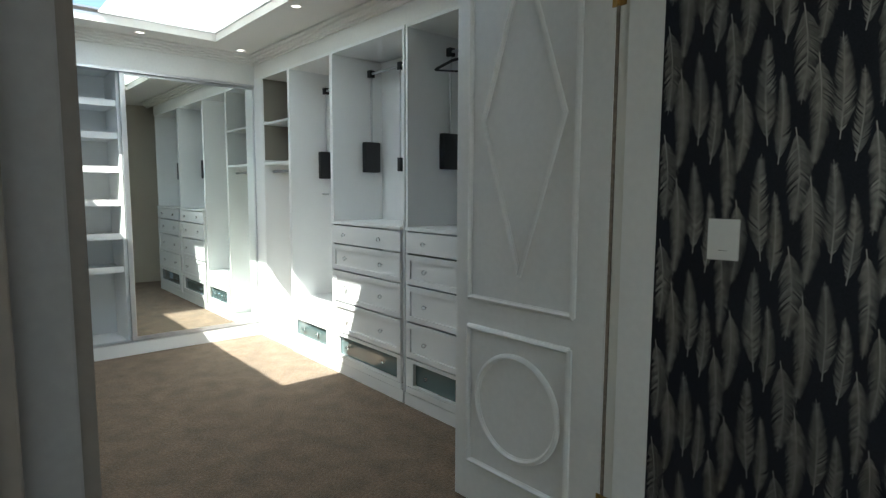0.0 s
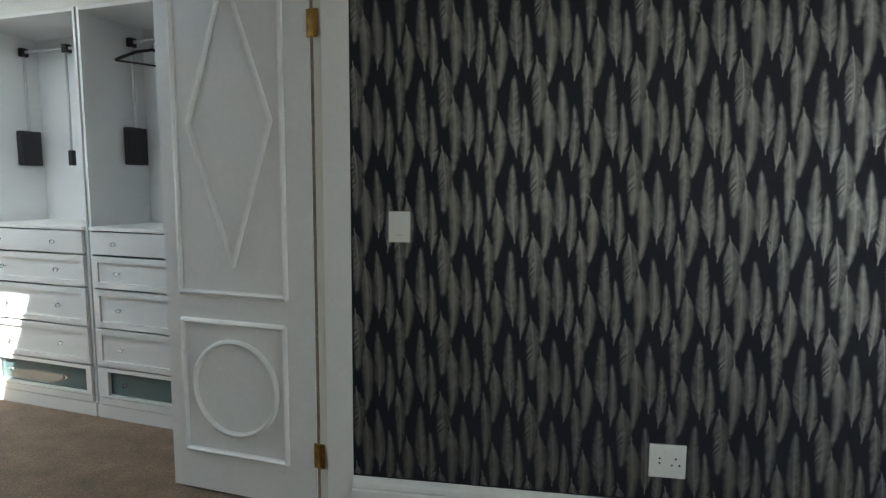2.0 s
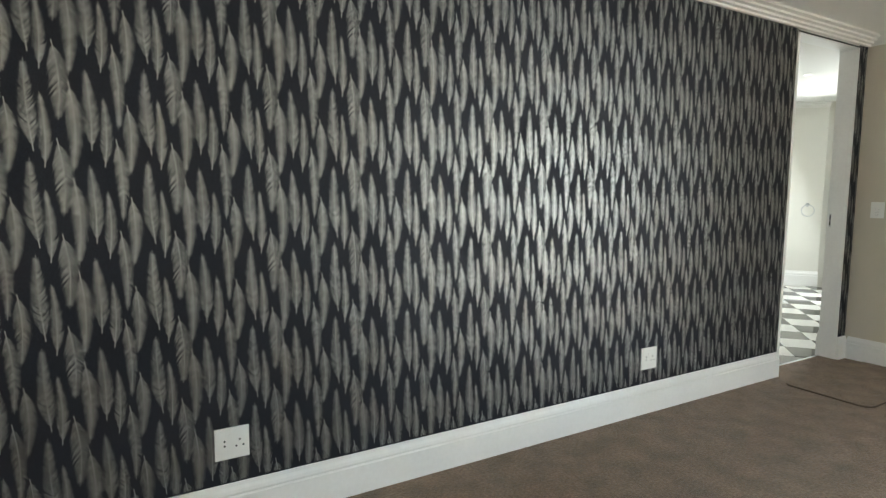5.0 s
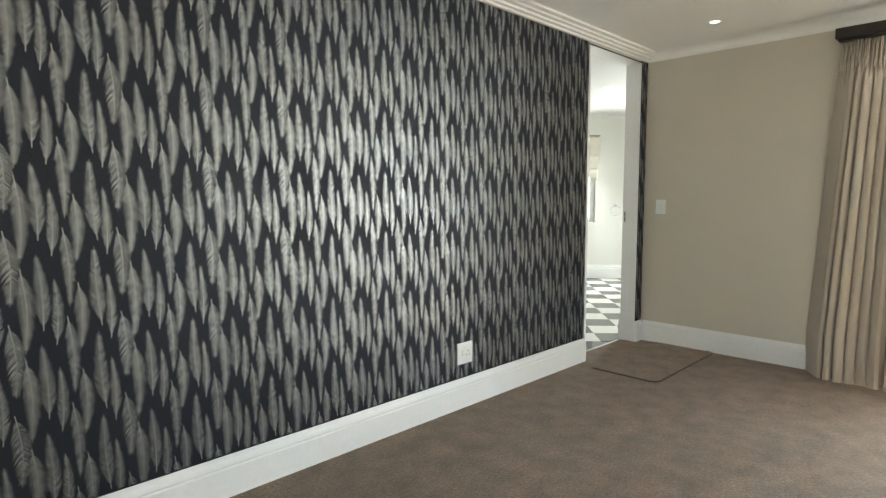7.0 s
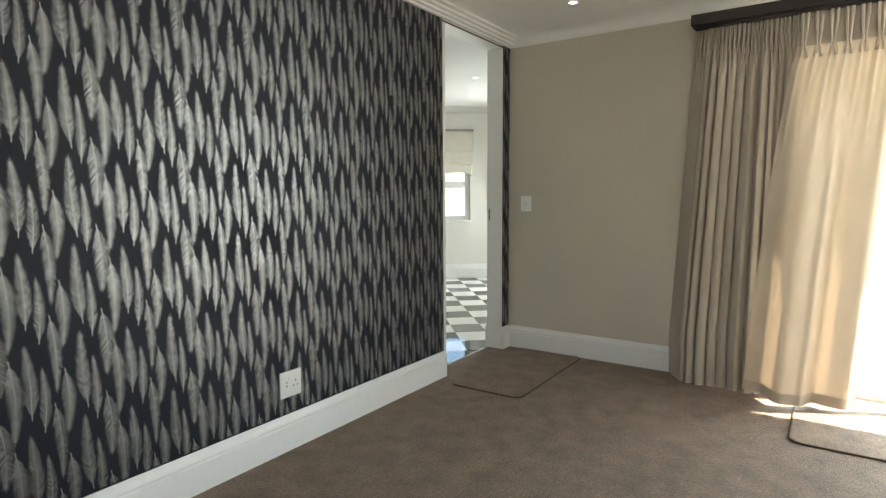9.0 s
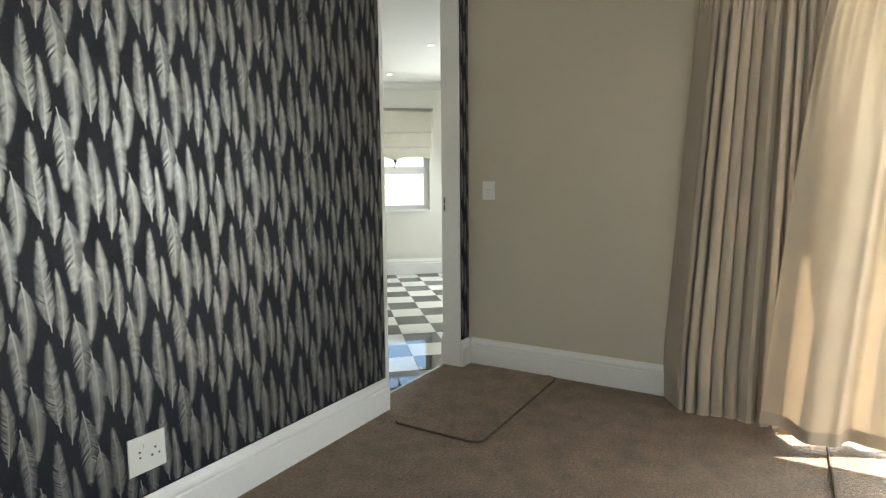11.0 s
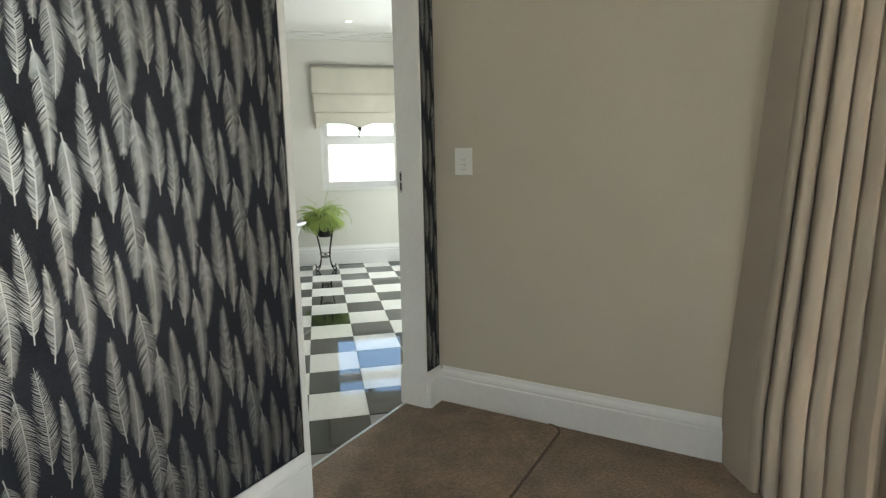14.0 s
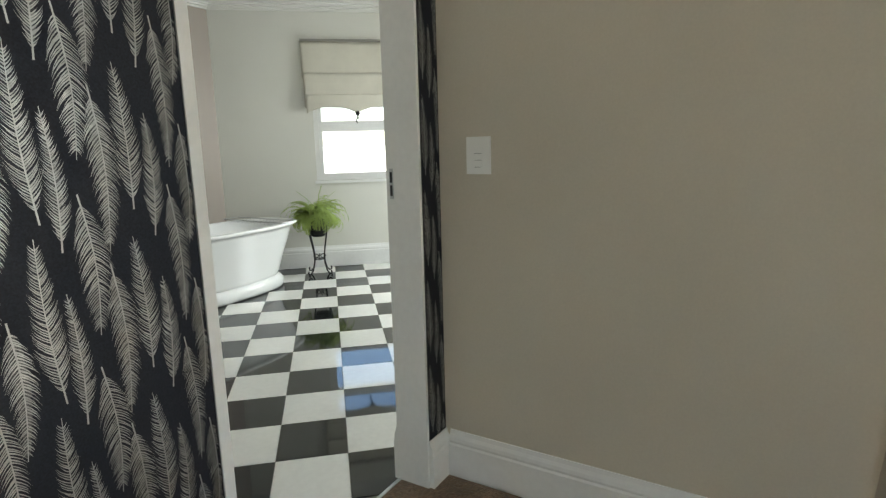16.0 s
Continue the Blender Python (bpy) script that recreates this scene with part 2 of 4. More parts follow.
# bedroom walls
bm = boxes((JAMB_X0, DOOR_L, 0.004, NORTH_T, 0, 2.8), (DOOR_L, DOOR_R, 0.004, NORTH_T, 2.60, 2.8), (DOOR_R, EAST + 0.18, 0.004, NORTH_T, 0, 2.8))
structure("wall_north", bm, BATHWALL, "plastered wall behind the feather wallpaper with a full-height doorway", "wall")
bm = boxes((JAMB_X1, DOOR_L - 0.002, -0.002, 0.004, 0.19, 2.63), (DOOR_R + 0.012, EAST, -0.002, 0.004, 0.19, 2.63))
paper = structure("wallpaper", bm, PAPER, "dark charcoal wallpaper printed with silver feathers", "wallpaper")
bm = boxes((EAST, EAST + 0.18, -2.0, 0.0, 0, 2.8), (EAST, EAST + 0.18, -4.5, -2.0, 2.32, 2.8), (EAST, EAST + 0.18, -4.95, -4.5, 0, 2.8))
structure("wall_east", bm, BEIGE, "beige painted bedroom wall with a wide glass door opening", "wall")
structure("wall_south", boxes((-5.03, 0.45, -4.95, -4.8, 0, 2.8), (1.35, EAST + 0.18, -4.95, -4.8, 0, 2.8), (0.45, 1.35, -4.95, -4.8, 0, 0.2), (0.45, 1.35, -4.95, -4.8, 2.2, 2.8)), BEIGE, "beige painted bedroom wall with a tall window", "wall")
# The opening at y -4.75 to -3.55 is added for the west fill lamp.
bm = boxes((JAMB_X0, JAMB_X1, -3.55, -1.735, 0, 2.8), (JAMB_X0, JAMB_X1, -4.8, -4.75, 0, 2.8), (JAMB_X0, JAMB_X1, -4.75, -3.55, 0, 0.95), (JAMB_X0, JAMB_X1, -4.75, -3.55, 2.25, 2.8), (JAMB_X0, JAMB_X1, -1.735, 0.004, 2.46, 2.8))
structure("wall_west", bm, BEIGE, "beige wall with the double-door opening to the dressing room", "wall")
structure("ceiling", boxes((JAMB_X0, EAST + 0.18, -4.95, NORTH_T, CEIL_Z, CEIL_Z + 0.14)), CEIL, "white painted bedroom ceiling", "ceiling")

# stepped cornice
CORNICE = [(0.0, 0.0), (0.022, 0.0), (0.022, 0.016), (0.045, 0.020), (0.045, 0.036), (0.072, 0.040), (0.072, 0.055), (0.105, 0.060), (0.105, 0.076), (0.14, 0.08), (0.0, 0.08)]
bm = bmesh.new()
extrude_profile(bm, CORNICE, (JAMB_X1, -0.001, CEIL_Z - 0.08), (EAST, -0.001, CEIL_Z - 0.08))
structure("cornice_north", bm, CEIL, "white stepped plaster cornice along the wallpapered wall", "cornice")
COVE = [(0.0, 0.0)] + [(0.10 * (1 - math.cos(a * math.pi / 16)), 0.0 + 0.075 * math.sin(a * math.pi / 16)) for a in range(1, 9)] + [(0.13, 0.08), (0.0, 0.08)]
bm = bmesh.new()
extrude_profile(bm, COVE, (EAST - 0.001, -0.002, CEIL_Z - 0.08), (EAST - 0.001, -4.8, CEIL_Z - 0.08))
structure("cornice_east", bm, CEIL, "white coved plaster cornice over the beige wall", "cornice")

# skirtings
SKIRT = [(0.0, 0.0), (0.022, 0.0), (0.022, 0.135), (0.017, 0.142), (0.019, 0.152), (0.016, 0.165), (0.009, 0.178), (0.005, 0.193), (0.0, 0.193)]


def skirting(name, a, b, prof=SKIRT):
    bm = bmesh.new()
    extrude_profile(bm, prof, a, b)
    return structure(name, bm, GLOSS_WHITE, "white moulded timber skirting board", "skirting")


skirting("baseboard_north", (JAMB_X1, -0.003, 0), (DOOR_L + 0.008, -0.003, 0))
skirting("baseboard_north_nib", (DOOR_R + 0.004, -0.003, 0), (EAST - 0.001, -0.003, 0))
skirting("baseboard_east", (EAST, -0.026, 0), (EAST, -1.6, 0))
skirting("baseboard_south", (EAST - 0.03, -4.8, 0), (JAMB_X1 + 0.03, -4.8, 0))
skirting("baseboard_west", (JAMB_X1, -4.77, 0), (JAMB_X1, -1.84, 0))

# sliding-door frame to the bathroom
bm = boxes((DOOR_L, DOOR_L + 0.03, -0.004, NORTH_T + 0.004, 0, 2.598))
jl = structure("door_jamb_left", bm, GLOSS_WHITE, "white painted timber jamb of the sliding door", "door frame")
bm = boxes((DOOR_R - 0.004, DOOR_R + 0.010, -0.004, NORTH_T + 0.004, 0, 2.598))
jr = structure("door_jamb_right", bm, GLOSS_WHITE, "white painted closing jamb with a steel strike plate", "door frame")
structure("door_head", boxes((DOOR_L + 0.03, DOOR_R - 0.004, -0.004, NORTH_T + 0.004, 2.585, 2.6)), GLOSS_WHITE, "white painted head lining of the doorway", "door frame")
structure("door_threshold", boxes((DOOR_L + 0.03, DOOR_R - 0.004, NORTH_T - 0.010, NORTH_T + 0.004, 0.0, 0.005), bevel=0.0015), STEEL, "thin steel carpet trim across the doorway", "threshold")
# Black strips laid on as the shadow line at head and right jamb.
structure("trim_shadow_gap", boxes((DOOR_L, DOOR_R + 0.012, -0.0065, -0.0042, 2.588, 2.598), (DOOR_R + 0.0102, DOOR_R + 0.0135, -0.006, -0.0045, 0.2, 2.588)), BLACK, "thin black strip standing for the shadow line round the sliding door head", "trim")
sp = part("strike_plate", boxes((DOOR_R - 0.0065, DOOR_R - 0.004, 0.108, 0.124, 1.13, 1.24), bevel=0.0008), STEEL, jr, "steel strike plate")
for z0, z1 in ((1.142, 1.180), (1.190, 1.228)):
    part("keeper_slot", boxes((DOOR_R - 0.0072, DOOR_R - 0.0064, 0.111, 0.121, z0, z1)), BLACK, sp)

# closet door frame
structure("door_frame_closet", boxes((JAMB_X0 + 0.035, JAMB_X1, -0.004, 0.006, 0, 2.45), (JAMB_X0, JAMB_X0 + 0.033, -0.014, -0.004, 2.42, 2.45)), GLOSS_WHITE, "white painted door lining beside the wallpaper", "door frame")
# Far lining in the darker tone, its shade put into the colour.
structure("door_frame_closet_far", boxes((JAMB_X0 + 0.002, JAMB_X1 + 0.004, -1.733, -1.712, 0, 2.45), (JAMB_X0 - 0.012, JAMB_X0 + 0.004, -1.712, -1.597, 0, 2.45), bevel=0.003), TAUPE, "door lining coloured taupe to carry its shade", "door frame")
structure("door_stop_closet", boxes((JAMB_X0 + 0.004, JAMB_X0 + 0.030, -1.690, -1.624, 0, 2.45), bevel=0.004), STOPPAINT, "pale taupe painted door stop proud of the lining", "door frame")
# Dark strip laid where the rebate is only in shadow.
structure("door_seal_closet", boxes((JAMB_X0 + 0.004, JAMB_X0 + 0.010, -1.711, -1.691, 0, 2.45)), TAUPE, "taupe strip standing for the shadow in the rebate beside the stop", "door frame")
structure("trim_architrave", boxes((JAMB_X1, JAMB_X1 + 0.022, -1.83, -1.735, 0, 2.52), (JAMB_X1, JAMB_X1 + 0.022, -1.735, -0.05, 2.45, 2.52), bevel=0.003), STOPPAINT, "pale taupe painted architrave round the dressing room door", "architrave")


# ---- closet shell ----
ROT = radians(9.2)
AX = Vector((-math.cos(ROT), math.sin(ROT), 0))
INW = Vector((math.sin(ROT), math.cos(ROT), 0))
FRONT0 = Vector((-6.3, 0.70, 0))
UNIT_M = Matrix(((AX.x, INW.x, 0, FRONT0.x), (AX.y, INW.y, 0, FRONT0.y), (0, 0, 1, 0), (0, 0, 0, 1)))
bm = boxes((-10.25, JAMB_X0, 1.95, 2.1, 0, 2.9), (-10.25, -10.1, -2.7, 1.95, 0, 2.9), (-10.25, JAMB_X0, -2.85, -2.7, 0, 2.9), (JAMB_X0 - 0.02, JAMB_X0 - 0.001, 0.19, 1.95, 0, 2.9))
structure("wall_closet", bm, BEIGE, "beige painted dressing room walls", "wall")
skirting("baseboard_closet", (-9.0, -2.7, 0), (JAMB_X0, -2.7, 0), [(-o, z) for o, z in SKIRT])
# ceiling with the skylight cut through
def unit_point(x, y):
    return FRONT0 + AX * x + INW * y


SK = [unit_point(0.09, -2.28), unit_point(0.09, -0.46), unit_point(2.48, -0.46), unit_point(2.48, -2.28)]
OUT = [Vector((JAMB_X0 + 0.01, -2.85, 0)), Vector((JAMB_X0 + 0.01, 2.1, 0)), Vector((-10.25, 2.1, 0)), Vector((-10.25, -2.85, 0))]
bm = bmesh.new()
lv = []
for z in (CLOSET_Z, CLOSET_Z + 0.06):
    lv.append([[bm.verts.new(p + Vector((0, 0, z))) for p in ring] for ring in (OUT, SK)])
for k in range(4):
    j = (k + 1) % 4
    for lay in lv:
        bm.faces.new((lay[0][k], lay[0][j], lay[1][j], lay[1][k]))
    for r in (0, 1):
        bm.faces.new((lv[0][r][k], lv[0][r][j], lv[1][r][j], lv[1][r][k]))
structure("ceiling_closet", bm, CEIL, "white dressing room ceiling with a large skylight opening", "ceiling")
bm = bmesh.new()
for k in range(4):
    a, b = SK[k], SK[(k + 1) % 4]
    tube(bm, [a + Vector((0, 0, CLOSET_Z + 0.081)), b + Vector((0, 0, CLOSET_Z + 0.081))], 0.02, 4)
skylight = structure("window_skylight", bm, ALU, "slim aluminium skylight frame, half glazed in white opal sheet", "skylight")
bm = boxes((0.05, 2.52, -1.31, -0.42, CLOSET_Z + 0.065, CLOSET_Z + 0.072))
bm.transform(UNIT_M)
part("opal_pane", bm, OPAL, skylight, "white opal glazing sheet")
bm = bmesh.new()
extrude_profile(bm, [(o * 0.8, z) for o, z in CORNICE], tuple(FRONT0 + AX * 2.9 + Vector((0, 0, CLOSET_Z - 0.08))), tuple(FRONT0 - AX * 0.9 + Vector((0, 0, CLOSET_Z - 0.08))))
structure("cornice_closet_units", bm, CEIL, "white stepped cornice above the wardrobe units", "cornice")
bm = bmesh.new()
extrude_profile(bm, CORNICE, (-9.697, -2.7, CLOSET_Z - 0.08), (-9.072, 1.25, CLOSET_Z - 0.08))
structure("cornice_closet_mirror", bm, CEIL, "white stepped cornice above the mirrored wardrobe", "cornice")

# ---- bathroom shell ----
TH = radians(42.1)
BU, BV = Vector((math.cos(TH), math.sin(TH), 0)), Vector((-math.sin(TH), math.cos(TH), 0))
BATH_M = Matrix(((BU.x, BV.x, 0, 0), (BU.y, BV.y, 0, 0), (0, 0, 1, 0), (0, 0, 0, 1)))
FAR = 5.30
WIN_V0, WIN_V1, WIN_Z0, WIN_Z1 = -1.41, -0.438, 0.95, 2.25
bm = boxes((FAR, FAR + 0.2, WIN_V1, 0.70, 0, 2.9), (FAR, FAR + 0.2, -2.1, WIN_V0, 0, 2.9), (FAR, FAR + 0.2, WIN_V0, WIN_V1, 0, WIN_Z0), (FAR, FAR + 0.2, WIN_V0, WIN_V1, WIN_Z1, 2.9))
bm.transform(BATH_M)
structure("wall_bath_window", bm, BATHWALL, "pale painted angled bathroom wall with a window", "wall")
BR = BU * FAR + BV * -1.95
BL = BU * FAR + BV * 0.53
# North wall in a darker taupe than the other bathroom walls.
structure("wall_bath_north", boxes((-1.2, BL.x + 0.05, BL.y, BL.y + 0.15, 0, 2.9)), BATHTAUPE, "taupe bathroom wall behind the tub", "wall")
bm = boxes((BR.x, BR.x + 0.15, NORTH_T, 0.6, 0, 2.9), (BR.x, BR.x + 0.15, 1.7, BR.y, 0, 2.9), (BR.x, BR.x + 0.15, 0.6, 1.7, 0, 1.0), (BR.x, BR.x + 0.15, 0.6, 1.7, 2.2, 2.9), (-1.35, -1.2, NORTH_T, BL.y + 0.15, 0, 2.9), (EAST + 0.18, BR.x + 0.15, 0.03, NORTH_T, 0, 2.9))
structure("wall_bath", bm, BATHWALL, "pale painted bathroom walls", "wall")
# Unseen window, added to go with the bathroom fill lamp.
w2 = structure("window_2", boxes((BR.x + 0.02, BR.x + 0.08, 0.6, 1.7, 1.0, 1.04), (BR.x + 0.02, BR.x + 0.08, 0.6, 1.7, 2.16, 2.2)), GLOSS_WHITE, "white framed obscure-glass side window, added out of view for the fill lamp", "window")
part("pane", boxes((BR.x + 0.04, BR.x + 0.046, 0.6, 1.7, 1.04, 2.16)), OPAL, w2, "obscure white glass")
structure("ceiling_bath", boxes((-1.4, 5.6, NORTH_T, 4.2, BATH_Z, BATH_Z + 0.12)), CEIL, "white bathroom ceiling", "ceiling")
BSK = [(o, z * 1.2) for o, z in SKIRT]
skirting("baseboard_bath_window", tuple(BL), tuple(BR), BSK)
skirting("baseboard_bath_door_side", (BR.x, NORTH_T, 0), (DOOR_R - 0.003, NORTH_T, 0), BSK)
skirting("baseboard_bath_south", (DOOR_L + 0.028, NORTH_T, 0), (-1.2, NORTH_T, 0), BSK)
skirting("baseboard_bath_north", (-1.2, BL.y, 0), (BL.x, BL.y, 0), BSK)
bm = bmesh.new()
extrude_profile(bm, CORNICE, tuple(BL + Vector((0, 0, BATH_Z - 0.08))), tuple(BR + Vector((0, 0, BATH_Z - 0.08))))
extrude_profile(bm, CORNICE, (-1.2, BL.y, BATH_Z - 0.08), (BL.x, BL.y, BATH_Z - 0.08))
structure("cornice_bath", bm, CEIL, "white plaster cornice in the bathroom", "cornice")
bath_floor = structure("floor_bath", boxes((-1.35, 5.4, NORTH_T + 0.004, 4.1, -0.12, -0.010)), GROUT, "black and white gloss tile floor laid on the diagonal", "floor")


# ---- window with blind ----
def bath_window():
    w = structure("window_1", boxes((FAR - 0.02, FAR + 0.05, WIN_V0 - 0.02, WIN_V1 + 0.02, WIN_Z0 - 0.03, WIN_Z0), bevel=0.004), GLOSS_WHITE, "white framed bathroom window with a top light", "window")
    w.matrix_world = BATH_M
    fr = bmesh.new()
    y0, y1, z0, z1 = WIN_V0, WIN_V1, WIN_Z0, WIN_Z1
    for d in ((y0, y0 + 0.05, z0, z1), (y1 - 0.05, y1, z0, z1), (y0 + 0.05, y1 - 0.05, z0, z0 + 0.045), (y0 + 0.05, y1 - 0.05, z1 - 0.05, z1), (y0 + 0.05, y1 - 0.05, 1.50, 1.55)):
        box(fr, FAR + 0.06, FAR + 0.12, *d, bevel=0.004)
    part("window_frame", fr, GLOSS_WHITE, w)
    sash = bmesh.new()
    for a, b in ((z0 + 0.045, 1.50), (1.55, z1 - 0.05)):
        for d in ((y0 + 0.05, y0 + 0.085, a, b), (y1 - 0.085, y1 - 0.05, a, b), (y0 + 0.085, y1 - 0.085, a, a + 0.03), (y0 + 0.085, y1 - 0.085, b - 0.03, b)):
            box(sash, FAR + 0.045, FAR + 0.095, *d, bevel=0.003)
    part("sash", sash, GLOSS_WHITE, w)
    for a, b in ((z0 + 0.07, 1.475), (1.575, z1 - 0.07)):
        g = part("pane", boxes((FAR + 0.07, FAR + 0.074, y0 + 0.08, y1 - 0.08, a, b)), GLASS, w)
        g.visible_shadow = False


bath_window()


def roman_blind():
    t = thing("roman_blind", BATH_M @ pose(FAR - 0.012, 0, 0), "natural linen roman blind with a scalloped lower edge", "blind")
    y0, y1 = -1.46, -0.35
    part("headrail", boxes((-0.045, -0.001, y0, y1, 2.385, 2.405), bevel=0.003), mat("blind_headrail_grey", (0.30, 0.29, 0.26), 0.6), t, "grey headrail")
    tiers = ((2.385, 2.02, -0.012, 0.0), (2.07, 1.72, -0.028, 0.012), (1.85, 1.655, -0.046, 0.028))
    for k, (za, zb, out, inset) in enumerate(tiers):
        bm = bmesh.new()
        n, m = 40, 10
        a0, a1 = y0 + inset, y1 - inset
        grid = []
        for i in range(m + 1):
            row = []
            for j in range(n + 1):
                f, h = j / n, i / m
                zl = zb
                if k == 2:
                    zl = zb + 0.075 * abs(math.sin(math.pi * (f * 2.0))) ** 0.75
                z = za + (zl - za) * h
                sag = 0.010 * math.sin(math.pi * h) + 0.004 * math.sin(7 * f + 3 * h + k) * h
                row.append(bm.verts.new((out - sag, a0 + (a1 - a0) * f, z - 0.008 * math.sin(math.pi * f) * h)))
            grid.append(row)
        for i in range(m):
            for j in range(n):
                bm.faces.new((grid[i][j], grid[i][j + 1], grid[i + 1][j + 1], grid[i + 1][j]))
        ob = part("fold", bm, BLINDCLOTH, t, smooth=True)
        s = ob.modifiers.new("thick", "SOLIDIFY")
        s.thickness = 0.006
    bm = bmesh.new()
    yc = (y0 + y1) / 2
    lathe(bm, [(0.003, 1.68), (0.024, 1.667), (0.027, 1.645), (0.010, 1.628), (0.006, 1.605)], 10, -0.062, yc)
    tube(bm, [(-0.062, yc + 0.016 * math.cos(a), 1.578 + 0.028 * math.sin(a)) for a in [x * 0.4 for x in range(-3, 7)]], 0.0075, 6)
    part("tassel", bm, IRON, t, "small dark tassel")


roman_blind()


def towel_ring():
    t = thing("towel_ring", BATH_M @ pose(FAR - 0.001, -1.75, 1.24, 0, 0, 0), "pale chrome towel ring on the bathroom wall", "towel ring")
    bm = bmesh.new()
    lathe(bm, [(0.028, 0.0), (0.028, 0.006), (0.020, 0.010), (0.009, 0.014), (0.009, 0.045), (0.014, 0.050), (0.010, 0.056)], 18)
    bm.transform(Matrix.Rotation(radians(-90), 4, "Y"))
    part("wall_mount", bm, STEEL, t, smooth=True)
    bm = bmesh.new()
    tube(bm, [(-0.045, 0.085 * math.sin(a), -0.085 + 0.085 * math.cos(a)) for a in [2 * math.pi * k / 28 for k in range(29)]], 0.006, 8)
    part("ring", bm, STEEL, t, smooth=True)


towel_ring()


# ---- bathtub ----
def bathtub():
    t = thing("bathtub", pose(2.87, 3.2, 0, 0, 0, 0), "white freestanding roll-top bathtub on a plinth base", "bathtub")

    def ring(hx, hy, z, n=48, p=2.5):
        out = []
        for k in range(n):
            a = 2 * math.pi * k / n
            c, s = math.cos(a), math.sin(a)
            out.append(Vector((hx * math.copysign(abs(c) ** (2 / p), c), hy * math.copysign(abs(s) ** (2 / p), s), z)))
        return out

    def loft(rings, cap_start=True, cap_end=True):
        bm = bmesh.new()
        rs = [[bm.verts.new(v) for v in r] for r in rings]
        n = len(rs[0])
        for a, b in zip(rs, rs[1:]):
            for k in range(n):
                bm.faces.new((a[k], a[(k + 1) % n], b[(k + 1) % n], b[k]))
        if cap_start:
            bm.faces.new(rs[0][::-1])
        if cap_end:
            bm.faces.new(rs[-1])
        return bm

    outer = [ring(0.60, 0.245, 0.10), ring(0.62, 0.255, 0.14), ring(0.68, 0.29, 0.30), ring(0.745, 0.325, 0.45), ring(0.79, 0.345, 0.555), ring(0.81, 0.355, 0.578)]
    lip = [ring(0.835, 0.375, 0.583), ring(0.855, 0.390, 0.594), ring(0.858, 0.393, 0.606), ring(0.845, 0.383, 0.617), ring(0.815, 0.362, 0.620), ring(0.79, 0.345, 0.612)]
    inner = [ring(0.77, 0.33, 0.58), ring(0.70, 0.29, 0.36), ring(0.62, 0.24, 0.22), ring(0.5, 0.16, 0.19)]
    part("shell", loft(outer + lip[:1], True, False), ENAMEL, t, smooth=True)
    part("rim", loft(lip, False, False), ENAMEL, t, smooth=True)
    part("basin", loft(lip[-1:] + inner, False, True), ENAMEL, t, smooth=True)
    part("plinth", loft([ring(0.655, 0.285, 0.0), ring(0.665, 0.292, 0.02), ring(0.665, 0.292, 0.07), ring(0.64, 0.275, 0.10), ring(0.60, 0.245, 0.115)]), ENAMEL, t, smooth=True)


bathtub()


def bath_rack():
    t = thing("bath_rack", pose(3.36, 3.2, 0.625, 0, 0, 90), "chrome wire bath rack lying across the tub", "bath rack")
    bm = bmesh.new()
    for y in (-0.085, 0.085):
        tube(bm, [(-0.40, y, 0.012), (0.40, y, 0.012)], 0.004, 6)
    for x in (-0.40, 0.40):
        tube(bm, [(x, -0.085, 0.012), (x, 0.085, 0.012)], 0.004, 6)
    part("rim_wire", bm, STEEL, t)
    for k in range(14):
        x = -0.30 + 0.6 * k / 13
        bm = bmesh.new()
        tube(bm, [(x, -0.085, 0.012), (x, -0.075, -0.012), (x, 0.075, -0.012), (x, 0.085, 0.012)], 0.0025, 5)
        part("cross_wire", bm, STEEL, t)


bath_rack()


# ---- fern on its stand ----
STAND = BU * 4.95 + BV * -0.42


def plant_stand():
    t = thing("plant_stand", pose(STAND.x, STAND.y, 0, 0, 0, 42), "black wrought-iron plant stand with scrolled legs", "plant stand")
    prof = [(0.135, 0.52), (0.13, 0.48), (0.115, 0.40), (0.085, 0.28), (0.070, 0.20), (0.075, 0.12), (0.10, 0.05), (0.135, 0.018), (0.16, 0.02), (0.168, 0.04), (0.158, 0.052)]
    for k in range(4):
        a = math.pi / 4 + k * math.pi / 2
        bm = bmesh.new()
        tube(bm, [(r * math.cos(a), r * math.sin(a), z) for r, z in prof], 0.0075, 7)
        part("leg", bm, IRON, t, smooth=True)
    for r, z in ((0.135, 0.52), (0.09, 0.42)):
        bm = bmesh.new()
        tube(bm, [(r * math.cos(2 * math.pi * k / 24), r * math.sin(2 * math.pi * k / 24), z) for k in range(25)], 0.006, 6)
        part("ring", bm, IRON, t, smooth=True)
    for k in range(4):
        a = k * math.pi / 2
        bm = bmesh.new()
        pts = []
        for i in range(18):
            f = i / 17
            ang = 4.2 * f
            rr = 0.035 * (1 - 0.7 * f)
            pts.append(((0.03 + rr * math.cos(ang)) * math.cos(a), (0.03 + rr * math.cos(ang)) * math.sin(a), 0.185 + rr * math.sin(ang)))
        tube(bm, pts, 0.005, 6)
        tube(bm, [(0.072 * math.cos(a - math.pi / 4), 0.072 * math.sin(a - math.pi / 4), 0.17), (0.03 * math.cos(a), 0.03 * math.sin(a), 0.155), (0.072 * math.cos(a + math.pi / 4), 0.072 * math.sin(a + math.pi / 4), 0.17)], 0.005, 6)
        part("scroll", bm, IRON, t, smooth=True)


plant_stand()


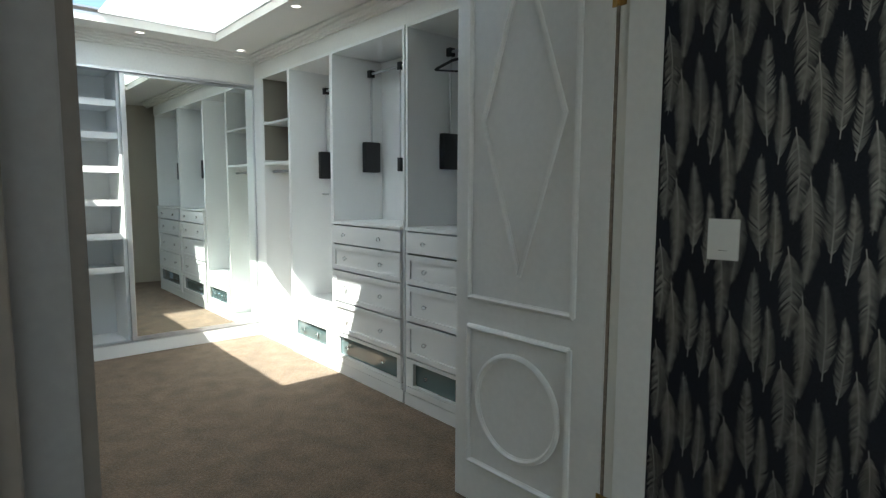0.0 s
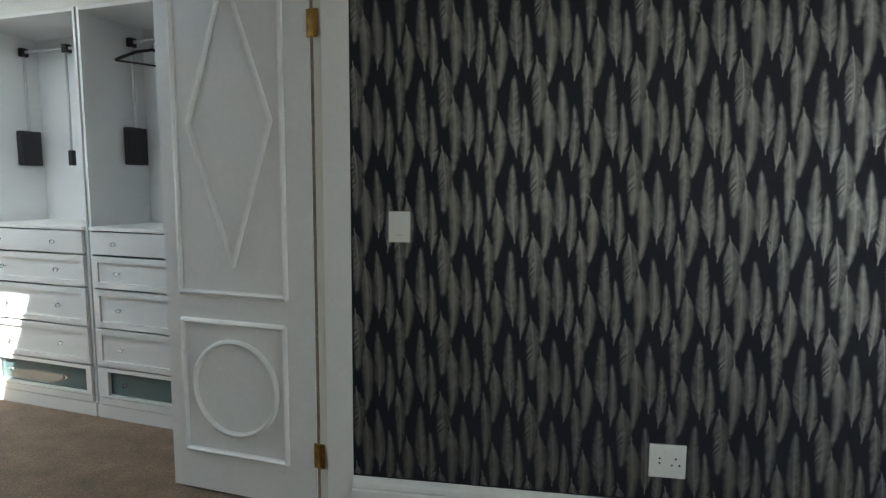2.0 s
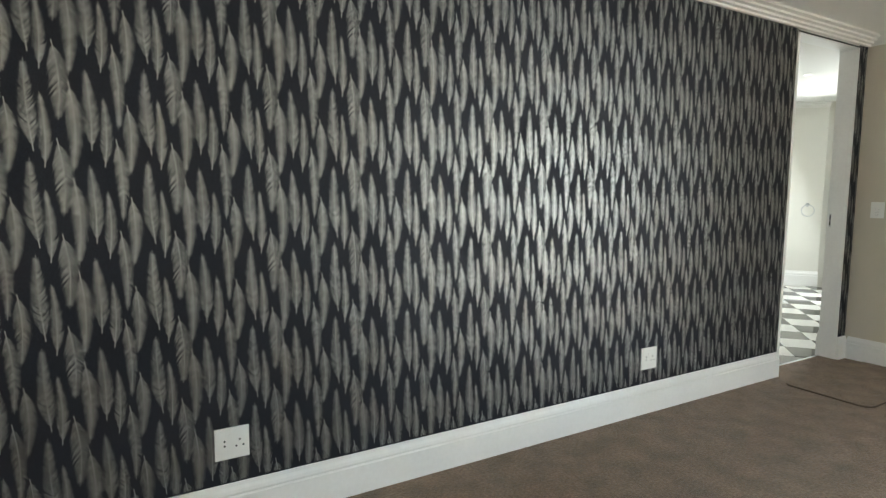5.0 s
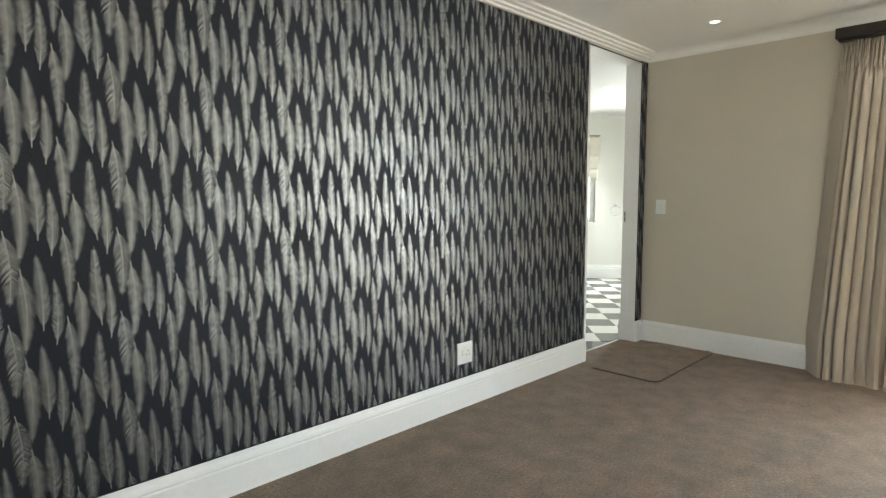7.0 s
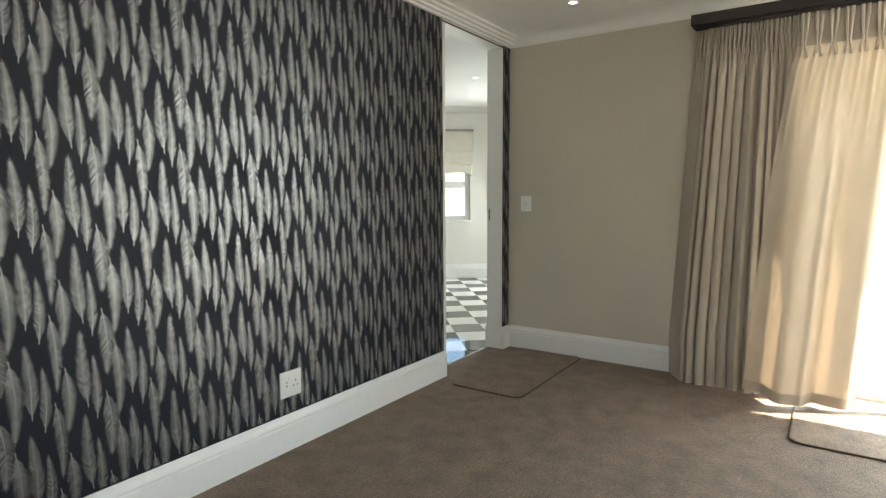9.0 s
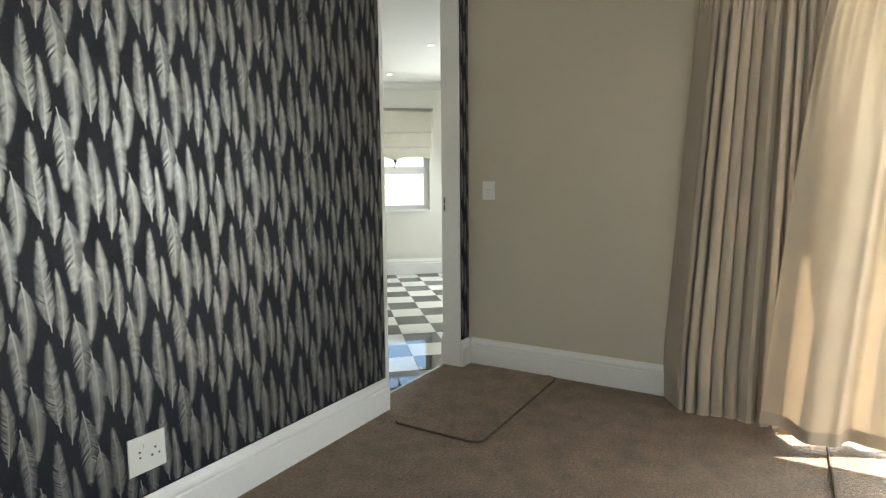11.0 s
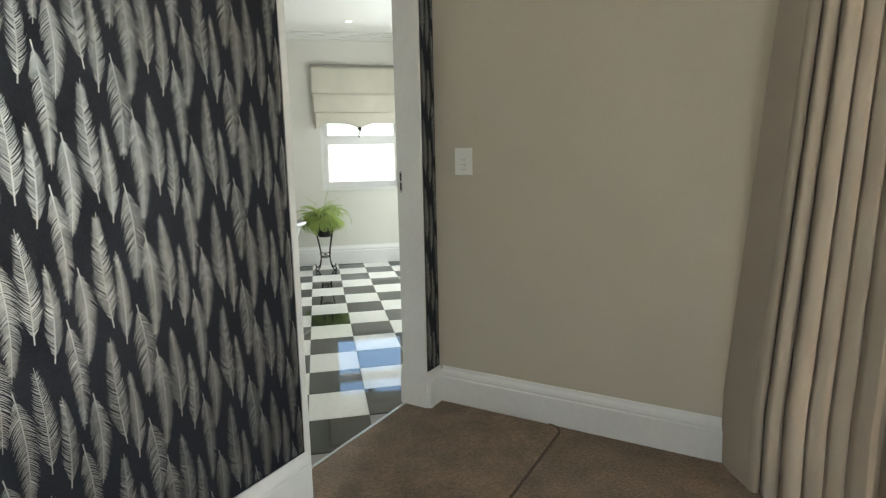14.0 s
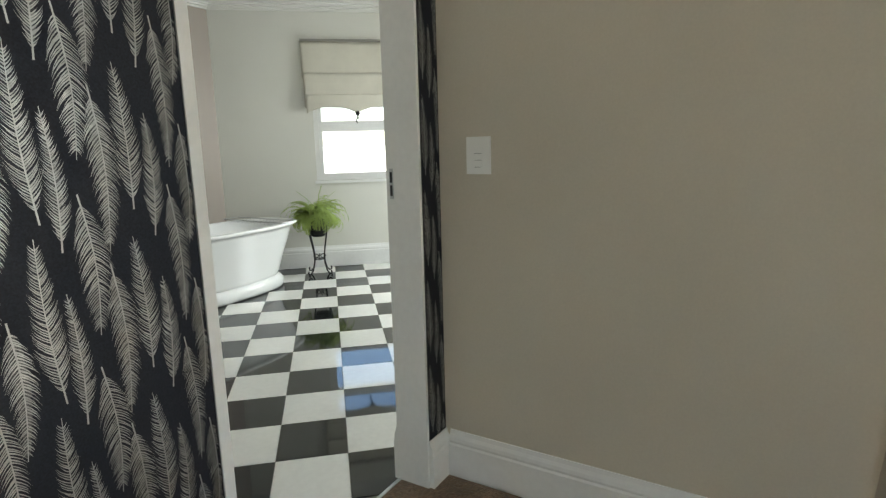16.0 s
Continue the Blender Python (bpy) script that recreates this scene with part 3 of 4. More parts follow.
def potted_fern():
    t = thing("potted_fern", pose(STAND.x, STAND.y, 0.43), "bushy green fern in a dark pot on the iron stand", "plant")
    bm = bmesh.new()
    lathe(bm, [(0.06, -0.03), (0.075, 0.0), (0.10, 0.10), (0.112, 0.15), (0.118, 0.17), (0.104, 0.17), (0.095, 0.15), (0.02, 0.145)], 20)
    part("pot", bm, SOIL, t, smooth=True)
    rng = random.Random(5)
    bm = bmesh.new()
    for k in range(120):
        az = rng.uniform(0, 2 * math.pi)
        lift = rng.uniform(0.5, 1.55)
        length = rng.uniform(0.24, 0.40) * (1.2 if rng.random() < 0.10 else 1.0)
        d = Vector((math.cos(az), math.sin(az), 0))
        prev = Vector((0, 0, 0.15)) + d * rng.uniform(0.01, 0.07)
        side = Vector((-math.sin(az), math.cos(az), 0))
        e, sway = lift, rng.uniform(-0.5, 0.5)
        n = 22
        for i in range(n):
            f = i / n
            e -= (0.07 + 0.06 * rng.random()) * (1.7 - 0.6 * lift) * (0.5 + 1.6 * f)
            run = d + side * sway * f
            q = prev + length / n * (run * math.cos(e) + Vector((0, 0, 1)) * math.sin(e))
            ahead = (q - prev).normalized()
            w = 0.052 * math.sin(math.pi * min(1, 0.12 + 0.88 * f)) ** 0.6 * (1 - 0.35 * f)
            for sgn in (-1, 1):
                if f < 0.12 or rng.random() < 0.10:
                    continue
                wl = w * rng.uniform(0.75, 1.15)
                droop = Vector((0, 0, -wl * rng.uniform(0.1, 0.6)))
                tip = prev + side * sgn * wl + ahead * wl * rng.uniform(0.15, 0.45) + droop
                mid = prev + side * sgn * wl * 0.5 + droop * 0.35
                fat = rng.uniform(0.009, 0.013)
                a1, a2 = bm.verts.new(prev), bm.verts.new(mid + ahead * fat)
                a3, a4 = bm.verts.new(tip), bm.verts.new(mid - ahead * fat * 0.7)
                bm.faces.new((a1, a2, a3, a4))
            b1, b2 = bm.verts.new(prev - side * 0.0012), bm.verts.new(prev + side * 0.0012)
            b3, b4 = bm.verts.new(q + side * 0.001), bm.verts.new(q - side * 0.001)
            bm.faces.new((b1, b2, b3, b4))
            prev = q
    crown = part("crown", bm, LEAF, t)
    crown["kind"] = "stuff"
    bm = bmesh.new()
    for k, (az, h) in enumerate(((0.4, 0.33), (2.6, 0.30), (4.2, 0.36), (5.5, 0.28), (3.4, 0.24))):
        tube(bm, [(0.03 * math.cos(az), 0.03 * math.sin(az), 0.15), (0.09 * math.cos(az), 0.09 * math.sin(az), 0.15 + h * 0.7), (0.2 * math.cos(az), 0.2 * math.sin(az), 0.15 + h)], 0.002, 4)
    part("stems", bm, LEAF, t)


potted_fern()


# ---- closet wardrobe units ----
def shaker_front(bm, x0, x1, z0, z1, framed=True):
    """A drawer front in the front plane (depth 0): slab with a recessed panel."""
    g = 0.0035
    x0, x1, z0, z1 = x0 + g, x1 - g, z0 + g, z1 - g
    if not framed:
        box(bm, x0, x1, -0.020, 0.0, z0, z1, bevel=0.002)
        return
    w = 0.045
    box(bm, x0, x1, -0.010, 0.0, z0, z1)
    for d in ((x0, x0 + w, z0, z1), (x1 - w, x1, z0, z1), (x0 + w, x1 - w, z0, z0 + w * 0.8), (x0 + w, x1 - w, z1 - w * 0.8, z1)):
        box(bm, d[0], d[1], -0.021, -0.0102, d[2], d[3], bevel=0.0015)


def knob(parent, x, z, out=-0.021):
    bm = bmesh.new()
    prof = [(0.004, 0.0), (0.004, 0.010), (0.012, 0.014), (0.015, 0.022), (0.011, 0.030), (0.004, 0.032)]
    lathe(bm, prof, 8)
    bm.transform(Matrix.Translation((x, out, z)) @ Matrix.Rotation(radians(90), 4, "X"))
    part("knob", bm, CRYSTAL, parent, "faceted crystal knob")


DEPTH = 0.46
ROWS_Z = ((1.145, 1.005), (1.0, 0.805), (0.80, 0.565), (0.56, 0.325))


def carcass(t, x0, x1, z0, z1, shelves=()):
    part("side_panel", boxes((x0, x0 + 0.018, 0.0, DEPTH, z0, z1), bevel=0.001), CUPBOARD, t)
    part("side_panel", boxes((x1 - 0.018, x1, 0.0, DEPTH, z0, z1), bevel=0.001), CUPBOARD, t)
    part("back_panel", boxes((x0 + 0.018, x1 - 0.018, DEPTH - 0.012, DEPTH, z0, z1)), CUPBOARD, t)
    part("top_panel", boxes((x0 + 0.018, x1 - 0.018, 0.0, DEPTH - 0.012, z1 - 0.02, z1)), CUPBOARD, t)
    for z in shelves:
        part("shelf", boxes((x0 + 0.018, x1 - 0.018, 0.004, DEPTH - 0.012, z - 0.02, z), bevel=0.001), CUPBOARD, t)


def glass_drawer(t, x0, x1, z0, z1, knobs):
    d = part("glass_drawer_front", boxes((x0, x1, 0.004, 0.010, z0, z1)), DRAWERGLASS, t, "dark blue-green glass drawer front")
    for k in knobs:
        knob(d, k, (z0 + z1) / 2, 0.004)


def drawer_unit(x0, x1, knobs, label):
    t = thing("wardrobe_unit", UNIT_M, label, "wardrobe", "white wardrobe units along the wall")
    carcass(t, x0, x1, 0.0, 2.43)
    part("counter", boxes((x0 + 0.018, x1 - 0.018, -0.022, DEPTH - 0.012, 1.15, 1.172), bevel=0.002), CUPBOARD, t)
    for k, (za, zb) in enumerate(ROWS_Z):
        bm = bmesh.new()
        shaker_front(bm, x0 + 0.02, x1 - 0.02, zb, za, k > 0)
        d = part("drawer_front", bm, CUPBOARD, t)
        for kx in knobs:
            knob(d, kx, (za + zb) / 2, -0.020 if k == 0 else -0.010)
    a, b = x0 + 0.06, x1 - 0.10 if len(knobs) > 1 else x1 - 0.09
    bm = boxes((x0 + 0.02, a, -0.020, 0.0, 0.135, 0.318), (b, x1 - 0.02, -0.020, 0.0, 0.135, 0.318), (a, b, -0.020, 0.0, 0.296, 0.318), (a, b, -0.020, 0.0, 0.135, 0.150))
    part("glass_drawer_surround", bm, CUPBOARD, t)
    glass_drawer(t, a, b, 0.150, 0.296, knobs)
    part("plinth_rail", boxes((x0 + 0.02, x1 - 0.02, -0.018, 0.0, 0.088, 0.130), bevel=0.002), CUPBOARD, t)
    part("plinth", boxes((x0 + 0.002, x1 - 0.002, -0.014, 0.0, 0.0, 0.083), bevel=0.001), CUPBOARD, t)
    return t


drawer_unit(-0.55, 0.462, (-0.25, 0.24), "white wardrobe unit with shaker drawers, crystal knobs and open hanging space")
drawer_unit(0.478, 1.40, (0.72, 1.18), "white wardrobe unit with shaker drawers half in sunlight")


def tall_unit():
    t = thing("wardrobe_unit", UNIT_M, "tall white open hanging unit above a glass drawer, in sunlight", "wardrobe", "white wardrobe units along the wall")
    x0, x1 = 1.402, 2.115
    carcass(t, x0, x1, 0.0, 2.43)
    part("hanging_floor", boxes((x0 + 0.018, x1 - 0.018, -0.016, DEPTH - 0.012, 0.445, 0.470), bevel=0.002), CUPBOARD, t)
    a, b = 1.50, 2.03
    bm = boxes((x0 + 0.018, a, -0.014, 0.0, 0.0, 0.445), (b, x1 - 0.018, -0.014, 0.0, 0.0, 0.445), (a, b, -0.014, 0.0, 0.300, 0.445), (a, b, -0.014, 0.0, 0.0, 0.165))
    part("base_front", bm, CUPBOARD, t)
    glass_drawer(t, a, b, 0.165, 0.300, (1.65, 1.88))
    bm = bmesh.new()
    tube(bm, [(x1 - 0.018, 0.30, 1.37), (x1 - 0.12, 0.30, 1.37)], 0.008, 8)
    part("trouser_peg", bm, STEEL, t)


tall_unit()


def nook_unit():
    t = thing("wardrobe_unit", UNIT_M, "narrow white wardrobe unit with two open shelves and a hanging rail", "wardrobe", "white wardrobe units along the wall")
    x0, x1 = 2.118, 2.66
    carcass(t, x0, x1, 0.0, 2.43, (2.015, 1.655))
    # Back and one side of the shelves darker than the white unit.
    part("upper_back", boxes((x0 + 0.02, x1 - 0.02, DEPTH - 0.026, DEPTH - 0.019, 1.675, 2.41)), NOOK, t, "taupe back behind the shelves")
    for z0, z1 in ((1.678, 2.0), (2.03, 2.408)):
        part("side_lining", boxes((x1 - 0.024, x1 - 0.0195, 0.008, DEPTH - 0.028, z0, z1)), NOOK, t, "taupe side lining")
    part("base", boxes((x0 + 0.018, x1 - 0.018, 0.0, DEPTH - 0.012, 0.0, 0.08), bevel=0.002), CUPBOARD, t)
    bm = bmesh.new()
    tube(bm, [(x0 + 0.018, 0.09, 1.575), (x1 - 0.018, 0.09, 1.575)], 0.013, 10)
    part("hanging_rail", bm, STEEL, t, smooth=True)
    part("end_pilaster", boxes((x1, x1 + 0.19, -0.002, 0.03, 0.0, 2.43), bevel=0.003), CUPBOARD, t)


nook_unit()
bm = boxes((-0.60, 2.9, 0.002, 0.05, 2.432, CLOSET_Z - 0.002))
bm.transform(UNIT_M)
structure("trim_units_fascia", bm, WHITE, "white fascia over the wardrobe units", "trim")


def wardrobe_lift(x_left, x_right, z_off=0.0, pull=None):
    """A pull-down clothes rail: housing on the panel, arms and cross bar."""
    t = thing("wardrobe_lift", UNIT_M @ pose(0, 0, z_off), "pull-down clothes rail with black housings and steel arms", "clothes rail", "pull-down rails in the wardrobe")
    y = 0.33
    part("housing", boxes((x_left - 0.052, x_left, y - 0.07, y + 0.07, 1.545, 1.78), bevel=0.012), BLACK, t)
    bm = bmesh.new()
    tube(bm, [(x_left - 0.03, y, 1.72), (x_left - 0.03, y, 2.30)], 0.0085, 8)
    part("arm", bm, ROD, t, smooth=True)
    part("joint", boxes((x_left - 0.05, x_left - 0.012, y - 0.025, y + 0.022, 2.275, 2.33), bevel=0.006), BLACK, t)
    bm = bmesh.new()
    tube(bm, [(x_left - 0.03, y, 2.305), (x_right + 0.03, y, 2.305)], 0.010, 8)
    part("cross_bar", bm, ROD, t, smooth=True)
    bm = bmesh.new()
    tube(bm, [(x_right + 0.03, y, 1.72), (x_right + 0.03, y, 2.30)], 0.0085, 8)
    part("arm", bm, ROD, t, smooth=True)
    part("housing", boxes((x_right, x_right + 0.052, y - 0.07, y + 0.07, 1.545, 1.78), bevel=0.012), BLACK, t)
    if pull is not None:
        bm = bmesh.new()
        tube(bm, [(pull, y - 0.012, 1.64), (pull, y - 0.012, 2.30)], 0.0075, 8)
        part("pull_rod", bm, ROD, t, smooth=True)
        part("joint", boxes((pull - 0.02, pull + 0.02, y - 0.026, y + 0.020, 2.275, 2.33), bevel=0.006), BLACK, t)
        part("pull_grip", boxes((pull - 0.016, pull + 0.016, y - 0.028, y + 0.004, 1.545, 1.645), bevel=0.005), BLACK, t)


wardrobe_lift(1.382, 0.496, 0.0, 0.956)
wardrobe_lift(0.444, -0.53)
wardrobe_lift(2.097, 1.42, -0.04)


def coat_hanger():
    t = thing("coat_hanger", UNIT_M @ pose(0.25, 0.33, 2.305, 0, 0, 28), "black plastic coat hanger on the pull-down rail", "hanger")
    bm = bmesh.new()
    tube(bm, [(0, 0.022 * math.sin(a), -0.03 + 0.022 + 0.022 * math.cos(a)) for a in [x * 0.35 for x in range(-3, 8)]], 0.003, 6)
    tube(bm, [(0, 0, -0.055), (0, 0, -0.025)], 0.003, 6)
    part("hook", bm, STEEL, t)
    bm = bmesh.new()
    tube(bm, [(0, -0.21, -0.15), (0, -0.19, -0.135), (0, -0.10, -0.085), (0, 0, -0.055), (0, 0.10, -0.085), (0, 0.19, -0.135), (0, 0.21, -0.15)], 0.009, 8)
    tube(bm, [(0, -0.205, -0.15), (0, 0.205, -0.15)], 0.006, 8)
    part("yoke", bm, BLACK, t, smooth=True)


coat_hanger()


# ---- mirrored sliding wardrobe ----
def sliding_wardrobe():
    t = thing("sliding_wardrobe", pose(-9.176, 0.6, 0, 0, 0, -9.0) @ pose(0, -0.6, 0), "built-in wardrobe with white shelves and one mirrored sliding door", "wardrobe")
    y0, y1, d = -1.9, 1.20, 0.52
    part("plinth", boxes((-d, 0.0, y0, y1, 0.0, 0.105), bevel=0.003), CUPBOARD, t)
    part("top_box", boxes((-d, 0.004, y0, y1, 2.375, 2.63)), WHITE, t)
    part("back_panel", boxes((-d - 0.02, -d, y0, y1, 0.0, 2.63)), CUPBOARD, t)
    part("side_panel", boxes((-d, -0.002, y1, y1 + 0.02, 0.0, 2.63)), CUPBOARD, t)
    part("side_panel", boxes((-d, -0.002, y0 - 0.02, y0, 0.0, 2.63)), CUPBOARD, t)
    part("divider", boxes((-d, -0.075, 0.02, 0.04, 0.105, 2.375)), CUPBOARD, t)
    for k, z in enumerate((2.10, 1.835, 1.56, 1.285, 1.005, 0.725)):
        part("shelf", boxes((-d, -0.10, y0 + 0.002, 0.018, z - 0.018, z + 0.012), bevel=0.002), CUPBOARD, t)
        part("shelf_lip", boxes((-0.098, -0.088, y0 + 0.002, 0.018, z - 0.022, z + 0.030), bevel=0.002), CUPBOARD, t)
    part("top_track", boxes((-0.09, 0.008, y0, y1, 2.352, 2.373)), ALU, t, "aluminium top track")
    part("bottom_track", boxes((-0.09, -0.002, y0, y1, 0.107, 0.117)), ALU, t, "aluminium bottom track")
    ya, yb = 0.045, 1.165
    door = part("mirror_door", boxes((-0.028, -0.022, ya + 0.03, yb - 0.02, 0.15, 2.33)), MIRROR, t, "full-height mirror door panel")
    for a, b in ((ya - 0.008, ya + 0.032), (yb - 0.022, yb)):
        part("stile", boxes((-0.038, -0.012, a, b, 0.12, 2.35), bevel=0.004), ALU, door, "satin aluminium stile")
    for a, b in ((0.12, 0.15), (2.33, 2.35)):
        part("rail", boxes((-0.034, -0.016, ya + 0.034, yb - 0.024, a, b), bevel=0.003), ALU, door)


sliding_wardrobe()


# ---- panelled closet door ----
def closet_door():
    yaw = math.degrees(math.atan2(0.109, -0.765))
    t = thing("door_leaf", pose(-5.034, -0.002, 0, 0, 0, yaw), "white panelled door leaf with diamond and circle mouldings, standing open", "door")
    w, h = 0.772, 2.43
    part("slab", boxes((0.010, w, -0.040, -0.0, 0.012, h), bevel=0.002), GLOSS_WHITE, t)
    # Strip in place of the dark gap between leaf and lining.
    part("hanging_edge", boxes((0.0, 0.0095, -0.040, -0.004, 0.012, h)), GAPSHADE, t, "brown strip standing for the shaded gap at the hinges")

    def moulding(pts, r, closed, name):
        """A rounded bead standing on the face y = 0 (towards the bedroom)."""
        bm = bmesh.new()
        p = list(pts) + ([pts[0]] if closed else [])
        for a, b in zip(p, p[1:]):
            dx, dz = b[0] - a[0], b[1] - a[1]
            L = math.hypot(dx, dz)
            nx, nz = -dz / L, dx / L
            prof = [(-r, 0.0), (-r * 0.85, 0.008), (-r * 0.35, 0.014), (r * 0.2, 0.017), (r * 0.55, 0.011), (r * 0.7, 0.006), (r, 0.004), (r, 0.0)]
            ext = 0.3 * r
            ends = []
            for q, s in ((a, -1), (b, 1)):
                ends.append([bm.verts.new((q[0] + s * ext * dx / L + nx * o, u + 0.0006, q[1] + s * ext * dz / L + nz * o)) for o, u in prof])
            n = len(prof)
            for k in range(n):
                bm.faces.new((ends[0][k], ends[0][(k + 1) % n], ends[1][(k + 1) % n], ends[1][k]))
            bm.faces.new(ends[0][::-1])
            bm.faces.new(ends[1])
        part(name, bm, GLOSS_WHITE, t)

    rect = lambda a, b, c, d: [(a, c), (b, c), (b, d), (a, d)]
    moulding(rect(0.145, 0.685, 0.945, 2.30), 0.013, True, "upper_panel_moulding")
    moulding(rect(0.155, 0.685, 0.205, 0.815), 0.013, True, "lower_panel_moulding")
    moulding([(0.20, 1.69), (0.405, 1.07), (0.612, 1.69), (0.405, 2.29)], 0.012, True, "diamond_moulding")
    moulding([(0.415 + 0.215 * math.cos(2 * math.pi * k / 48), 0.515 + 0.215 * math.sin(2 * math.pi * k / 48)) for k in range(48)], 0.013, True, "circle_moulding")
    for z in (0.265, 2.065):
        hb = boxes((-0.030, -0.004, 0.0008, 0.003, z - 0.055, z + 0.055), (0.001, 0.022, 0.0008, 0.003, z - 0.055, z + 0.055))
        for k in range(5):
            lo = z - 0.055 + k * 0.022
            lathe_bm = [(0.0065, lo + 0.001), (0.0065, lo + 0.021)]
            lathe(hb, lathe_bm, 10, -0.001, 0.006)
        part("hinge", hb, BRASS, t, "aged brass butt hinge")


closet_door()


# ---- curtains ----
def curtain(name, label, material, y_of, x_of, z_top, z_bot, n, rows, hem_rows, head_rows, pleats):
    """A gathered curtain: stiff heading, free cloth, doubled hem and pinched pleats."""
    t = thing(name, pose(0, 0, 0), label, "curtain")
    grid = []
    for i in range(rows + 1):
        h = i / rows
        grid.append([Vector((x_of(j / n, h), y_of(j / n, h), z_top + (z_bot(j / n) - z_top) * h)) for j in range(n + 1)])

    def sheet(piece, lines, mat_, shift, note=""):
        bm = bmesh.new()
        vs = [[bm.verts.new(v + Vector((shift, 0, 0))) for v in r] for r in lines]
        for a, b in zip(vs, vs[1:]):
            for j in range(n):
                bm.faces.new((a[j], a[j + 1], b[j + 1], b[j]))
        part(piece, bm, mat_, t, note, smooth=True)

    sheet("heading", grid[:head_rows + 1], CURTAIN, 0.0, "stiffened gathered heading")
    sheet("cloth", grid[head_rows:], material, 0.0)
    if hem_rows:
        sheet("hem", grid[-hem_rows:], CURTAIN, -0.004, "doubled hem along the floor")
    z_pinch = z_top * (1 - head_rows / rows)
    for k in range(pleats):
        f = (k + 0.5) / pleats
        x0, y0 = x_of(f, 0.0), y_of(f, 0.0)
        x1, y1 = x_of(f, head_rows / rows), y_of(f, head_rows / rows)
        gap = min(0.016, 0.20 * abs(y_of(1, 0) - y_of(0, 0)) / pleats)
        bm = bmesh.new()
        for sg in (-1, 1):
            pts = [(x0 - 0.006, y0 + sg * gap, z_top - 0.002), (x0 - 0.010, y0 + sg * gap * 0.9, z_top - 0.06), (x1 - 0.008, y1 + sg * gap * 0.35, z_pinch), (x1 - 0.010, y1 + sg * gap * 0.9, z_pinch - 0.035), (x1 + 0.004, y1 + sg * gap * 1.1, z_pinch - 0.075)]
            tube(bm, pts, lambda q: gap * (0.62 - 0.25 * math.exp(-((q - 0.5) / 0.15) ** 2)), 8)
        part("pinch_pleat", bm, PLEATCLOTH, t, smooth=True)
    return t


def side_x(f, h):
    g = max(0.0, f - 0.13) / 0.87
    a = math.pi * (11.0 * g + 0.35 * math.sin(6.0 * g + 0.6) + 0.12 * math.sin(17.0 * g)) + 0.12 * math.sin(2.0 * h + 5 * g)
    # rounded faces with a narrow groove between them
    face = 0.55 * min(1.0, abs(math.sin(a)) * 2.1) ** 0.6 + 0.45 * abs(math.sin(a)) ** 1.2
    wob = (0.040 + 0.012 * math.sin(13 * g)) * (0.6 - face) * 1.3 + 0.010 * math.sin(a * 0.5 + 1.0)
    gather = 0.020 * math.sin(2 * math.pi * 27.0 * f + 0.8 * math.sin(9 * f)) * min(1.0, 0.25 + f / 0.16)
    wob *= min(1.0, 0.25 + f / 0.16)
    k = min(1.0, max(0.0, (h - 0.035) / 0.10))
    k = k * k * (3 - 2 * k)
    wob = gather * (1 - k) + wob * k
    ret = 0.19 * max(0.0, 1 - f / 0.16) ** 1.2 * (0.35 + 0.65 * h)
    return 1.245 + wob + ret


def side_y(f, h):
    lead = -1.53 + 0.14 * min(1.0, h * 1.15)
    end = -2.16 - 0.03 * h
    g = max(0.0, f - 0.13) / 0.87
    return lead + (end - lead) * f + 0.006 * math.cos(2 * math.pi * 11.0 * g) * min(1, h * 4)


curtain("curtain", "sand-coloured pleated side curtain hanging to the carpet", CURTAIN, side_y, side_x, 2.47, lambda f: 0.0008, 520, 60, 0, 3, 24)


PLEATS = 7


def lit_x(f, h):
    # pinched heading, round folds below it, then wide waves swung out by the breeze
    u = (f * PLEATS) % 1.0 - 0.5
    finger = math.exp(-(u / 0.10) ** 2) * (1 - 0.45 * math.exp(-(u / 0.035) ** 2))
    head = 0.012 - 0.020 * finger
    pinch = -0.026 * math.exp(-(u / 0.06) ** 2)
    fold = -0.045 * (0.5 + 0.5 * math.cos(2 * math.pi * u)) ** 1.3
    wide = 0.060 * math.sin(2 * math.pi * (1.9 * f + 0.02)) - 0.055 * math.exp(-((f - 0.56) / 0.05) ** 2) + 0.008 * math.sin(2 * math.pi * (4.7 * f + 0.3)) - 0.10 * math.sin(math.pi * min(1.0, 0.15 + 0.85 * f))
    z = h * 2.42
    if z < 0.20:
        a = z / 0.20
        off = head + (pinch - head) * a ** 3
    else:
        a = min(1.0, (z - 0.20) / 0.12)
        a = a * a * (3 - 2 * a)
        b = min(1.0, max(0.0, (z - 0.26) / 0.85))
        b = b * b * (3 - 2 * b)
        off = (pinch + (fold - pinch) * a) * (1 - b) + wide * b
    return 1.22 + off - 0.05 * h


def lit_y(f, h):
    # falls from the heading, the free edge fanned out towards the stacked side curtain
    sway = max(0.0, h - 0.09) / 0.91
    left = -2.13 + 0.21 * sway ** 0.7
    right = -2.66 + 0.13 * sway
    return left + (right - left) * f


curtain("curtain", "curtain blown inwards, its cloth coloured paler and warmer for the sun behind", CURTAIN_LIT, lit_y, lit_x, 2.47, lambda f: 0.050 - 0.02 * math.sin(3 * f), 320, 72, 3, 6, PLEATS)


